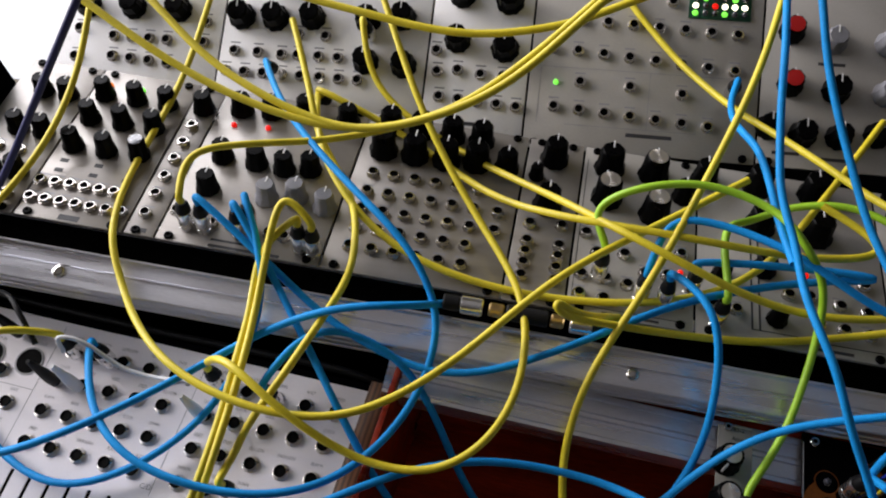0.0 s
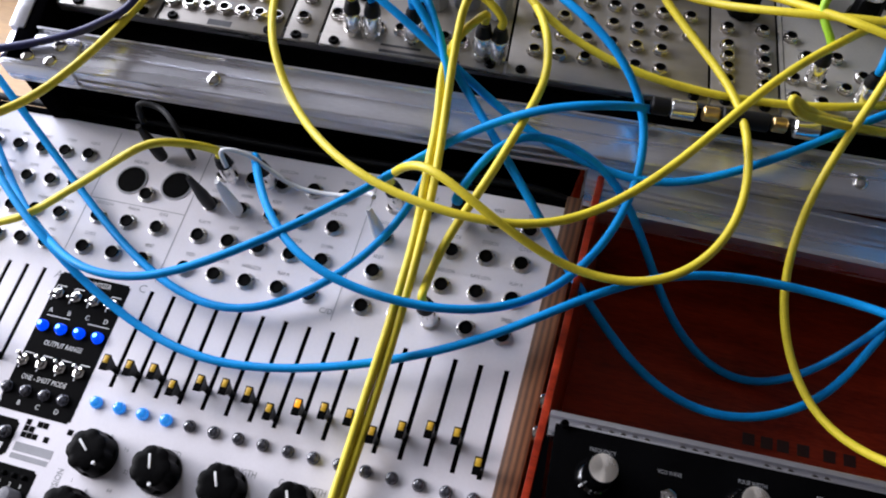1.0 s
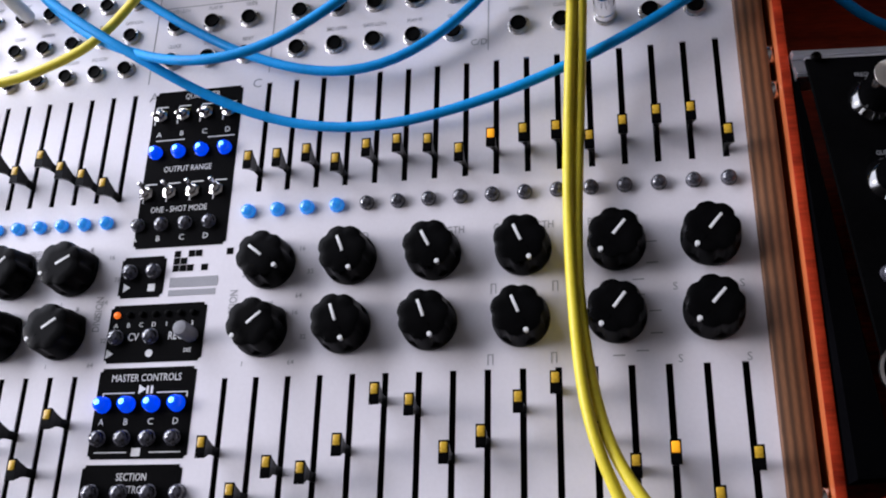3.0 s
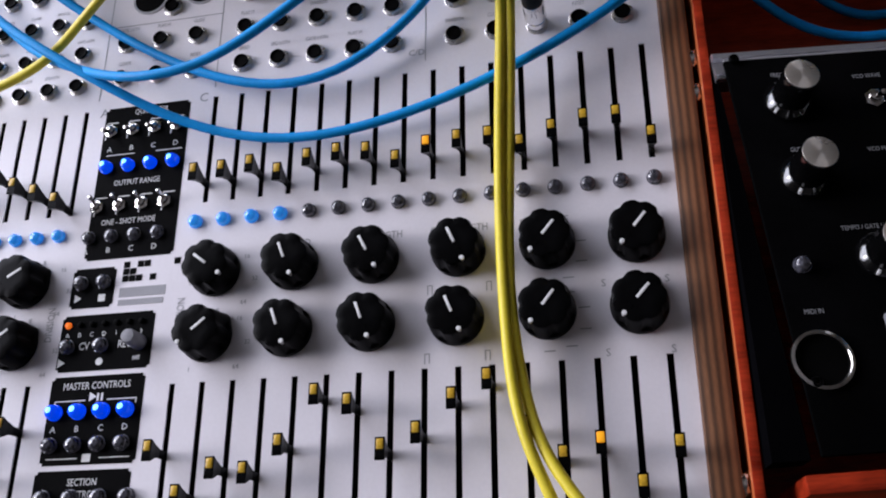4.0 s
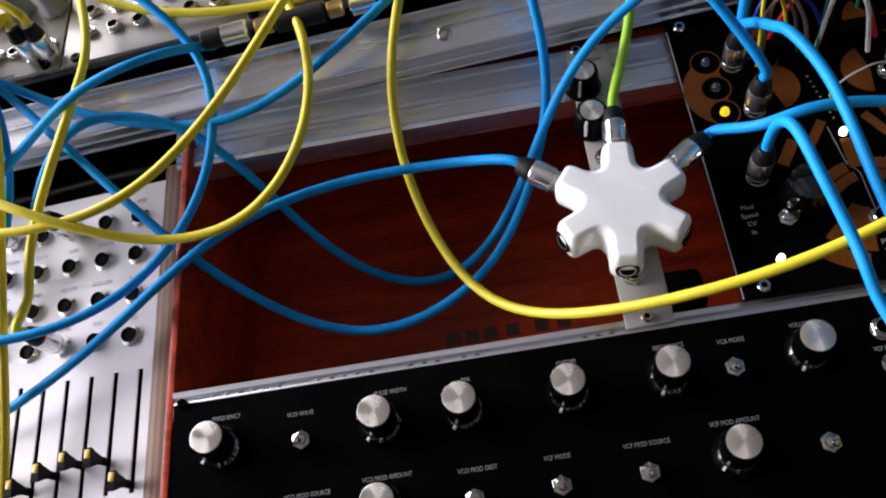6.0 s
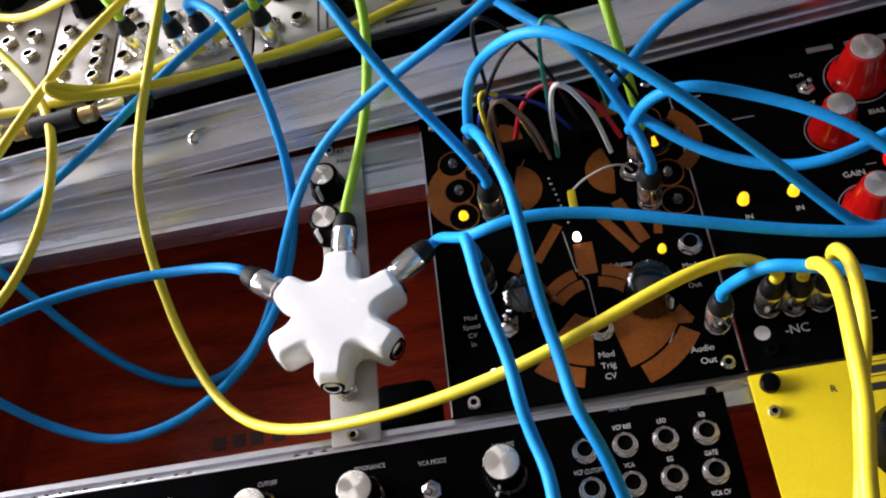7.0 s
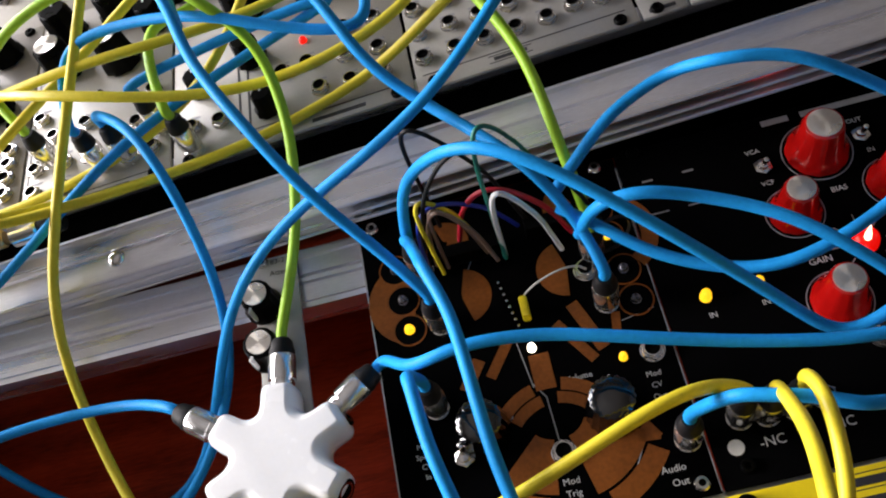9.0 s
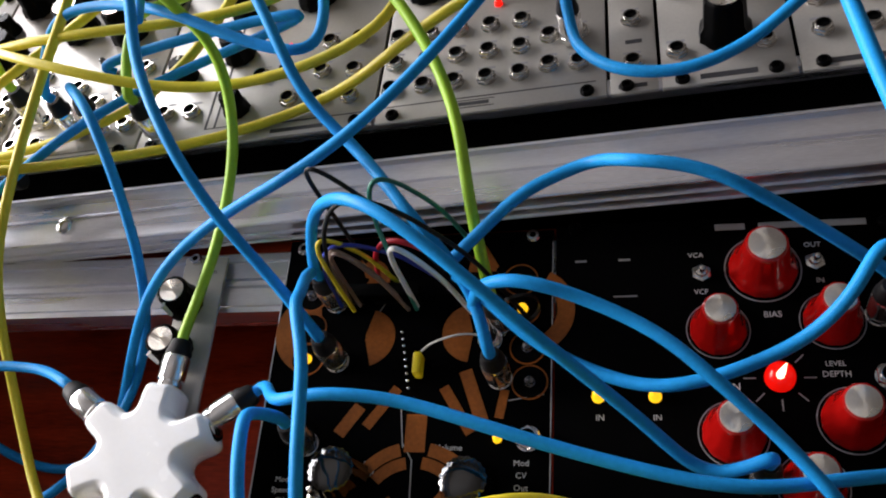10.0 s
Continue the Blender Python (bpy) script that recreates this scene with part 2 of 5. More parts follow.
def letters(txt, size, material, parent, m, align="CENTER", name="lettering", squeeze=1.0):
    """Printed writing, a hair above its panel."""
    key = ("txt", txt, size, material.name, align, squeeze)
    if key not in MESHES:
        cu = bpy.data.curves.new("lettering", "FONT")
        cu.body, cu.size, cu.align_x, cu.align_y, cu.extrude = txt, size * MM, align, "CENTER", 0.00002
        cu.resolution_u = 2
        ob = bpy.data.objects.new("lettering", cu)
        scene.collection.objects.link(ob)
        bpy.context.view_layer.update()
        me = bpy.data.meshes.new_from_object(ob.evaluated_get(bpy.context.evaluated_depsgraph_get()))
        bpy.data.objects.remove(ob)
        me.materials.clear()
        me.materials.append(material)
        me.transform(Matrix.Diagonal((squeeze, 1, 1, 1)))
        MESHES[key] = me
    return part(name, MESHES[key], parent, m @ at(0, 0, 0.12))


def bar(x0, x1, y0, y1, material, parent, base=None, name="printed_bar", h=0.12):
    key = ("bar", round(x1 - x0, 1), round(y1 - y0, 1), h, material.name)
    if key not in MESHES:
        bm = bmesh.new()
        add_box(bm, 0, x1 - x0, 0, y1 - y0, 0.02, h)
        MESHES[key] = finish(name, bm, material, 0)
    return part(name, MESHES[key], parent, (base or Matrix()) @ at(x0, y0))


def hexa(a, z):
    return 1 / math.cos((a + math.pi / 6) % (math.pi / 3) - math.pi / 6)


def socket_mesh(r=4.0, big=False):
    """A jack socket: washer, hexagonal nut, threaded collar and a dark hole."""
    key = ("socket", r)
    if key not in MESHES:
        bm = bmesh.new()
        add_lathe(bm, [(r * 1.1, 0), (r * 1.1, 0.5), (r * 0.7, 0.5)], 24)
        add_lathe(bm, [(r * 0.95, 0.5), (r * 0.95, 1.8), (r * 0.88, 2.1), (r * 0.7, 2.1)], 12, hexa)
        add_lathe(bm, [(r * 0.82, 0.5), (r * 0.82, 3.0), (r * 0.78, 3.2), (r * 0.68, 3.2), (r * 0.66, 2.3)], 20, None, None, [0, 0, 0, 1, 1])
        MESHES[key] = finish("jack_socket", bm, [NICKEL, HOLE])
    return MESHES[key]


def dark_socket_mesh(r):
    """A socket with a wide black throat over a slim dull nut."""
    key = ("dark_socket", r)
    if key not in MESHES:
        bm = bmesh.new()
        add_lathe(bm, [(r * 1.12, 0), (r * 1.12, 0.5), (r * 1.04, 0.7), (r * 0.7, 0.7)], 24)
        add_lathe(bm, [(r * 0.92, 0.6), (r * 0.92, 1.5), (r * 0.86, 1.8), (r * 0.6, 1.8)], 12, hexa)
        add_lathe(bm, [(r * 0.8, 1.2), (r * 0.8, 2.7), (r * 0.77, 2.9), (r * 0.68, 2.9), (r * 0.66, 2.2)], 20, None, None, [2, 2, 2, 1, 1])
        MESHES[key] = finish("jack_socket", bm, [DULLNUT, HOLE, PLASTIC])
    return MESHES[key]


def jack(parent, x, y, r=4.0):
    return part("jack_socket", dark_socket_mesh(r), parent, at(x, y))


def screw_mesh(r=2.8, material=None, h=1.6):
    key = ("screw", r, (material or NICKEL).name)
    if key not in MESHES:
        bm = bmesh.new()
        add_lathe(bm, [(r, 0), (r, h * 0.55), (r * 0.8, h), (r * 0.45, h), (r * 0.4, h * 0.4)], 18, None, None, [0, 0, 0, 0, 1])
        MESHES[key] = finish("screw", bm, [material or NICKEL, HOLE])
    return MESHES[key]


def led(parent, x, y, lit=None, r=2.5, h=5.0, name="led"):
    m = lit or LEDCLEAR
    me = lathe("led_%s_%.1f" % (m.name, r), [(r * 1.12, 0), (r * 1.12, h * 0.2), (r, h * 0.22), (r, h * 0.6), (r * 0.86, h * 0.8), (r * 0.5, h * 0.95), (r * 0.1, h)], [m], 16, smooth=60)
    ob = part(name, me, parent, at(x, y))
    if lit == LEDBLUE:
        core = lathe("led_core_%.1f" % r, [(r * 0.42, h * 0.9), (r * 0.36, h * 1.0), (r * 0.2, h * 1.05)], [LEDAZURE], 12, smooth=60)
        part("core", core, ob, at(-0.2, 0.3))
    return ob


def toggle(parent, x, y, rz=0.0, lean=18, s=1.0, name="toggle_switch"):
    """A chrome bat lever in its threaded bush."""
    key = ("toggle", s, lean)
    if key not in MESHES:
        bm = bmesh.new()
        add_lathe(bm, [(3.9 * s, 0), (3.9 * s, 1.4 * s), (3.3 * s, 1.8 * s)], 12, hexa)
        add_lathe(bm, [(2.7 * s, 1.4 * s), (2.7 * s, 3.8 * s), (2.0 * s, 4.2 * s)], 16)
        add_lathe(bm, [(1.0 * s, 3.4 * s), (1.5 * s, 9.5 * s), (1.2 * s, 10.3 * s), (0.4 * s, 10.6 * s)], 12, None, pose(0, 0, 0, lean, 0, 0))
        MESHES[key] = finish("toggle_switch", bm, NICKEL)
    return part(name, MESHES[key], parent, at(x, y, 0, rz))


def rail(name, x0, x1, prof, mats):
    """A bar of one drawn profile of (y, z), closed at both ends."""
    bm = bmesh.new()
    a, b = ([bm.verts.new((x * MM, y * MM, z * MM)) for y, z in prof] for x in (x0, x1))
    for k in range(len(prof)):
        n = (k + 1) % len(prof)
        bm.faces.new((a[k], a[n], b[n], b[k]))
    bm.faces.new(a)
    bm.faces.new(b)
    return finish(name, bm, mats, 0)


# frames of the devices
SEQ = pose(0, 0, 0.09)
WOOD = pose(0.0267, -0.0141, 0.1045, -2.45, 11.23, 4.2)
UPPER = WOOD @ pose(0.0026, 0.002, 0) @ Matrix.Scale(1.02, 4)
SYNTH = WOOD @ pose(0.0005, 0.0012, 0)
CASE = pose(0.1056, 0.1625, 0.0977, 4.51, 8.06, 5.37)
ROW1 = CASE @ pose(0, -0.006, 0, -14, 0, 0)
ROW2 = pose(0.0866, 0.2833, 0.0701, 22.19, 4.05, 7.73)
GROUND = -0.07


def grounded(me, m):
    """Let the lower corners of a box reach the desk."""
    low = min(v.co.z for v in me.vertices)
    inv = m.inverted()
    for v in me.vertices:
        if v.co.z < low + 1e-4:
            p = m @ v.co
            p.z = GROUND
            v.co = inv @ p
    return me


# ---- room ----
def slab(name, x0, x1, y0, y1, z0, z1, material, label, category):
    me = box(name, x0 / MM, x1 / MM, y0 / MM, y1 / MM, z0 / MM, z1 / MM, material, 2)
    return thing(name, label, category, kind="structure", me=me)


slab("floor", -1.6, 2.6, -2.4, 2.2, -0.90, -0.80, DESKM, "tan wooden floor of the room", "floor")
slab("ceiling", -1.6, 2.6, -2.4, 2.2, 1.9, 2.0, CEIL, "plain painted ceiling", "ceiling")
slab("wall_east", 2.5, 2.6, -2.4, 2.2, -0.8, 1.9, WALLP, "plain painted wall", "wall")
slab("wall_south", -1.5, 2.5, -2.4, -2.3, -0.8, 1.9, WALLP, "plain painted wall", "wall")
slab("wall_north", -1.5, 2.5, 2.1, 2.2, -0.8, 1.9, WALLP, "plain painted wall", "wall")
wall_w = thing("wall_west", "painted wall with a bright window opening", "wall", kind="structure",
               me=plate("wall_west", -2400, 2200, -800, 1900, 0, 100, [(-350, 1850, 250, 1250)], WALLP))
wall_w.matrix_basis = Matrix(((0, 0, 1, -1.36), (1, 0, 0, 0), (0, 1, 0, 0), (0, 0, 0, 1)))

desk = thing("desk", "tan wooden desk under the instruments", "desk")
part("desktop", box("desktop", -750, 900, -500, 900, -100, -70, DESKM, 2), desk)
for x in (-700, 850):
    for y in (-450, 850):
        part("leg", box("leg", x - 25, x + 25, y - 25, y + 25, -800, -100, DESKM, 2), desk)
sill = thing("white_board", "white painted board standing on the desk beside the case", "board")
part("board", box("board", -740, -325, 312, 890, -70, 8, SILLW, 3), sill)
part("groove", box("groove", -740, -325, 420, 424, 7, 9, GREYPRINT, 0.2), sill)

# ---- the white sequencer ----
def seq_knob(parent, x, y, turn):
    """A scalloped black knob with a small peak on its skirt, a white line on top and a dot opposite."""
    def lobes(a, z):
        peak = math.exp(-((a - math.pi / 2) / 0.2) ** 2) * 0.11 if z < 9 else 0
        return (1 if z < 2.9 else 1 - 0.1 * (0.5 + 0.5 * math.cos(7 * (a - math.pi / 2) + math.pi)) ** 3) + peak
    me = lathe("sequencer_knob", [(10.2, 0.6), (10.2, 2.6), (9.9, 3.4), (9.6, 10.6), (9.2, 11.7), (8.2, 12.1), (5, 12.15)], PLASTIC, 56, lobes)
    k = part("knob", me, parent, at(-40 + (x + 40) * 1.03 + 1, -210 + (y + 210) * 1.03, 0, turn))
    if "seqpt" not in MESHES:
        MESHES["seqpt"] = box("pointer", -0.55, 0.55, -1.2, 5.4, 12.0, 12.4, PRINT, 0.1)
        MESHES["seqdot"] = lathe("pointer_dot", [(0.9, 10.6), (0.9, 12.3), (0.4, 12.4)], PRINT, 10)
    part("pointer", MESHES["seqpt"], k, None, "white pointer line")
    part("pointer_dot", MESHES["seqdot"], k, at(0, -8.0, 0))
    return k


def slider(parent, x, ytop, ycap, lit=False):
    """A slim black fader cap with an amber window, standing on its stem in the slot."""
    key = "fader_cap"
    if key not in MESHES:
        bm = bmesh.new()
        add_box(bm, -0.55, 0.55, -1.6, 1.6, -6, 6, 0.2)
        for x0, x1, y0, y1, z0, z1, lo in ((-1.15, 1.15, -2.6, 2.6, 5, 9.4, 0.6), (-1.75, 1.75, -4.2, 3.6, 9.2, 13, 0.66)):
            for v in add_box(bm, x0, x1, y0, y1, z0, z1, 0):
                if v.co.z < (z0 + 0.5) * MM:
                    v.co.x *= lo
                    v.co.y *= lo
        MESHES[key] = finish("fader_cap", bm, PLASTIC)
        MESHES["fader_window"] = box("fader_window", -1.3, 1.3, -0.6, 3.0, 12.6, 13.4, CAPYEL, 0.4)
        MESHES["fader_window_lit"] = box("fader_window", -1.3, 1.3, -0.6, 3.0, 12.6, 13.4, LEDAMBER, 0.4)
    f = part("fader", MESHES[key], parent, at(x, ycap))
    part("fader_window", MESHES["fader_window_lit" if lit else "fader_window"], f)


def sequencer():
    q = thing("step_sequencer", "white step sequencer with rows of faders, black knobs and wooden cheeks", "sequencer", SEQ)
    rp = [-178.0 + 11.87 * k for k in range(16)]
    lp = [-238.9 - 10.26 * k for k in range(16)]
    rl = [-183.5 + 12.2 * k for k in range(16)]
    ll = [-245.0 - 10.5 * k for k in range(16)]
    holes = [(x - 1.15, x + 1.15, -49, 1) for x in rp + lp] + [(x - 1.15, x + 1.15, -174, -124) for x in rl] + [(x - 1.15, x + 1.15, -172, -121.6) for x in ll]
    part("panel", plate("panel", -416, 7.5, -280, 87, -0.7, 0, holes, WHITE), q)
    part("well", box("well", -412, 4, -276, 84, -14, -10, HOLE, 0.3), q)
    for x0, x1 in ((7.6, 17.8), (-426.5, -416.2)):
        part("side_cheek", grounded(box("side_cheek", x0, x1, -286, 92, -159, 3.5, PLY, 0.7), SEQ), q, None, "layered walnut plywood side cheek")
    part("body", grounded(box("body", -416, 7.5, -279, 86, -159, -15, BLACKCASE, 0.5), SEQ), q)
    # black strip behind the sockets
    part("rear_edge", box("rear_edge", -416, 7.4, 87.2, 90.5, -40, 1.5, BLACKCASE, 0.6), q)
    for y in (-9, -24, -168):
        part("side_screw", screw_mesh(4.2, NICKEL, 3), q, at(18.2, y, -1, 0, 0, 60))
    capR = [-42, -42, -41, -46, -41, -40, -41, -46, -41, -40, -40, -45, -40, -37, -37, -47]
    capL = [-48.5, -43.8, -39.6, -33.5, -40, -34, -40, -36.7, -36, -42, -33, -40, -45, -35, -30, -40]
    lowR = [-152, -168, -159, -161, -152, -135, -139, -155, -150, -139, -133, -150, -160, -156, -170, -158]
    lowL = [-141, -159, -145, -150, -165, -140, -155, -148, -138, -160, -150, -144, -158, -150, -140, -155]
    for k in range(16):
        slider(q, rp[k], 0, capR[k] + 1, k == 8)
        slider(q, lp[k], 0, capL[k] + 1, k == 6)
        slider(q, rl[k], 0, lowR[k] + 1, k == 13)
        slider(q, ll[k], 0, lowL[k] + 1)
        led(q, -181 + 12.07 * k, -57.5, LEDSKY if k < 4 else None, 2.6, 3.4)
        led(q, -242.3 - 10.06 * k, -58.3, LEDSKY, 2.5, 3.4)
    for k, x in enumerate((-167, -136, -105, -73, -41, -10)):
        seq_knob(q, x, -84, (52, 22, 27, 24, -40, -40)[k])
        seq_knob(q, x - 1, -109.5, (-50, 20, 20, 22, -38, -42)[k])
        seq_knob(q, -247.6 - 26.8 * k, -83, (-60, -45, -40, 20, 25, 30)[k])
        seq_knob(q, -248.4 - 26.8 * k, -108, (-55, -50, 30, 25, -20, 10)[k])
    for k, w in enumerate(("SPEED", "SEQ. LENGTH", "GATE LENGTH", "PLAY MODE", "GLIDE")):
        letters(w, 4.2, GREYPRINT, q, at((-136, -105, -73, -41, -10)[k], -71), squeeze=0.8)
        letters(w, 3.4, GREYPRINT, q, at(-272 - 25.3 * k, -70), squeeze=0.7)
    letters("DIVISION", 4.4, GREYPRINT, q, at(-183.5, -97, 0, 90), squeeze=0.8)
    letters("DIVISION", 4.4, GREYPRINT, q, at(-239.5, -97, 0, 90), squeeze=0.8)
    letters("A", 6, GREYPRINT, q, at(-230, -1))
    letters("C", 6, GREYPRINT, q, at(-183.5, 1))
    for x in (-73, -74):
        y = -95 if x == -73 else -121
        for dx in (-11, 11):
            for a, b, c, d in ((-1, 1, 2, 2.3), (-1, -0.7, -1.5, 2), (0.7, 1, -1.5, 2)):
                bar(x + dx + a, x + dx + b, y + c, y + d, GREYPRINT, q, name="gate_mark")
    for y in (-97, -122.5):
        for dx in (-11, 11):
            letters("S", 4, GREYPRINT, q, at(-10 + dx, y))
    # dial figures round the division knobs
    for x0, y0 in ((-167, -84), (-168, -109.5), (-247, -83), (-249, -108)):
        for k, w in enumerate(("1", "2", "4", "8", "16", "32", "64")):
            a = radians(225 - 45 * k)
            letters(w, 2.6, GREYPRINT, q, at(x0 + 13.4 * math.cos(a), y0 + 13.4 * math.sin(a)))
    for y in (-84, -109.5):
        for k in range(5):
            a = radians(60 - 40 * k)
            bar(-41 + 11.5 * math.cos(a), -41 + 11.5 * math.cos(a) + 4, y + 11.5 * math.sin(a), y + 11.5 * math.sin(a) + 0.4, GREYPRINT, q)
    # centre column of black printed fields
    def field(x0, x1, y0, y1):
        if ("f", x1 - x0, y1 - y0) not in MESHES:
            bm = bmesh.new()
            add_box(bm, 0, x1 - x0, 0, y1 - y0, 0, 0.15, 0)
            bmesh.ops.bevel(bm, geom=[e for e in bm.edges if abs(e.verts[0].co.z - e.verts[1].co.z) > 1e-5], offset=0.0012, segments=3, affect="EDGES")
            MESHES["f", x1 - x0, y1 - y0] = finish("printed_field", bm, BLACKG)
        part("printed_field", MESHES["f", x1 - x0, y1 - y0], q, at(x0, y0), "glossy black printed field")
    field(-229, -189.5, -70.5, 1)
    field(-232.5, -213.5, -91, -74)
    field(-234, -194, -117, -94)
    field(-234.5, -195, -153, -119)
    field(-235.5, -196, -200, -155)
    up = at(0, 0, 0.05)
    for k, c in enumerate("ABCD"):
        x = -225 + 10.2 * k
        for dy, lean in ((-10.6, 22), (-46.6, -16)):
            toggle(q, x - 1.5 * (dy < -20), dy, 0, lean, 0.7)
            bar(x - 3, x - 2.5, dy - 4, dy + 4, PRINT, q, up)
            bar(x - 2.6, x + 2.5, dy + 4, dy + 4.5, PRINT, q, up)
        led(q, x, -28.1, LEDBLUE, 2.6, 4)
        led(q, x - 3, -60.5, None, 2.6, 4)
        led(q, -231 + 10 * k, -133, LEDBLUE, 2.8)
        led(q, -231 + 10 * k, -145.5, None, 2.8, 4)
        letters(c, 3.4, PRINT, q, up @ at(x, -19.5))
        letters(c, 3.4, PRINT, q, up @ at(x - 4, -66.5))
        letters(c, 3.4, PRINT, q, up @ at(-231 + 10 * k, -139.5))
        led(q, -230.5 + 11.4 * k, -165, None, 2.8, 4)
    for w, x, y, s in (("QUANTIZER", -207.5, -2, 3.6), ("OUTPUT RANGE", -210, -36, 3.6), ("ONE - SHOT MODE", -211.5, -54, 3.6), ("MASTER CONTROLS", -215, -123, 4.0),
                       ("SECTION", -215.5, -159.5, 3.8), ("CONTROLS", -215.5, -164, 3.8), ("CV", -223, -107, 4.4), ("REC", -205.5, -107, 4.4), ("set", -200, -112.5, 3.4)):
        letters(w, s, PRINT, q, up @ at(x, y), squeeze=0.78)
    for x0, x1 in ((-226, -213), (-203, -191)):
        bar(x0, x1, -22.5, -22.1, PRINT, q, up)
    for x0, x1 in ((-232, -219), (-210, -197.5)):
        bar(x0, x1, -128.8, -128.4, PRINT, q, up)
        bar(x0 if x0 < -220 else x1 - 0.4, x0 + 0.4 if x0 < -220 else x1, -130.5, -128.6, PRINT, q, up)
    for x0, x1 in ((-232, -219), (-210, -197.5)):
        bar(x0, x1, -150.8, -150.4, PRINT, q, up)
    bar(-217, -213.5, -152, -149, PRINT, q, up, "stop_mark")
    for x, y in ((-229, -87), (-216, -127.5), (-232, -113.5)):
        letters("\u25ba", 4, PRINT, q, up @ at(x, y))
    bar(-214.3, -213.4, -129, -126, PRINT, q, up)
    bar(-212.6, -211.7, -129, -126, PRINT, q, up)
    bar(-220, -217, -88.5, -85.5, PRINT, q, up, "stop_mark")
    led(q, -228, -80.5, None, 2.7, 4)
    led(q, -218, -80.5, None, 2.7, 4)
    for k in range(7):
        led(q, -231 + 5.3 * k, -98, LEDORANGE if k == 0 else HOLE, 1.2, 1.6)
        letters("ABCD123"[k], 2.6, PRINT, q, up @ at(-231 + 5.3 * k, -102.2))
    led(q, -230, -107, None, 2.8, 4)
    led(q, -215.5, -107, None, 2.8, 4)
    part("rec_dot", lathe("rec_dot", [(1.5, 0.1), (1.5, 0.3), (0.5, 0.3)], PRINT, 14), q, at(-215.5, -113.5))
    part("set_knob", lathe("set_knob", [(3.0, 0), (3.0, 9), (2.6, 10), (1, 10.2)], GREYPL, 18), q, at(-199, -107), "small grey push knob")
    # maker's mark as plain shapes
    for x, y in ((0, 3), (3, 3), (9, 6), (6, 0), (3, 0), (0, 0), (0, 6), (6, 6), (12, 0), (22, 6)):
        bar(-210.5 + x, -207.8 + x, -81 + y, -78.3 + y, BLACKG, q, name="mark_square")
    bar(-211, -191, -87.5, -83.5, GREYPRINT, q, name="mark_bar")
    bar(-211, -191.5, -91, -88.6, GREYPRINT, q, name="mark_bar")
    # sockets
    for y in (16, 34.5, 53, 71):
        for x in (-74, -57, -40, -23, -6):
            jack(q, x, y)
    for y in (16, 34.5, 53, 71):
        for x in (-167, -150.5, -134, -117, -100.5):
            jack(q, x, y)
    for y in (16, 34):
        for x in (-224, -207, -190):
            jack(q, x, y)
    for y in (14, 31, 49, 67):
        for k in range(9):
            jack(q, -245.5 - 14.2 * k, y + 0.5 - 0.5 * k, 3.7)
    jack(q, -203.5, 51)
    din = lathe("din_socket", [(8.6, 0), (8.6, 0.4), (7.6, 0.5), (7.4, 0.2), (2, 0.2)], [GREYPRINT, HOLE], 28, None, [0, 0, 1, 1, 1])
    for x, y in ((-215.5, 58), (-190, 59.5)):
        part("midi_socket", din, q, at(x, y))
    names = ("SPEED", "SEQ LGTH", "GATE LGTH", "PLAY M", "GLIDE", "DIVISION", "CLOCK", "DOWN", "RESET")
    for j, y in enumerate((16, 34.5, 53, 71)):
        for k, x in enumerate((-167, -150.5, -134, -117, -100.5, -74, -57, -40, -23, -6)):
            letters(names[(k + 3 * j) % 9], 2.6, GREYPRINT, q, at(x, y + 8), squeeze=0.72)
    for j, y in enumerate((16, 34)):
        for k, x in enumerate((-224, -207, -190)):
            letters(names[(k + 5 * j + 6) % 9], 2.6, GREYPRINT, q, at(x, y + 8), squeeze=0.72)
    for j, y in enumerate((14, 31, 49, 67)):
        for k in range(9):
            letters(names[(k + 2 * j) % 9], 2.3, GREYPRINT, q, at(-245.5 - 14.2 * k, y + 8 - 0.5 * k), squeeze=0.7)
    for x in (-86.5, -179, -234):
        bar(x, x + 0.35, 6, 84, GREYPRINT, q, name="divider_line")
    bar(-234, -179, 44, 44.35, GREYPRINT, q, name="divider_line")
    letters("C/D", 4, GREYPRINT, q, at(-90, 10))
    letters("MIDI IN", 2.6, GREYPRINT, q, at(-215, 69))
    letters("MIDI OUT", 2.6, GREYPRINT, q, at(-190, 71))


sequencer()

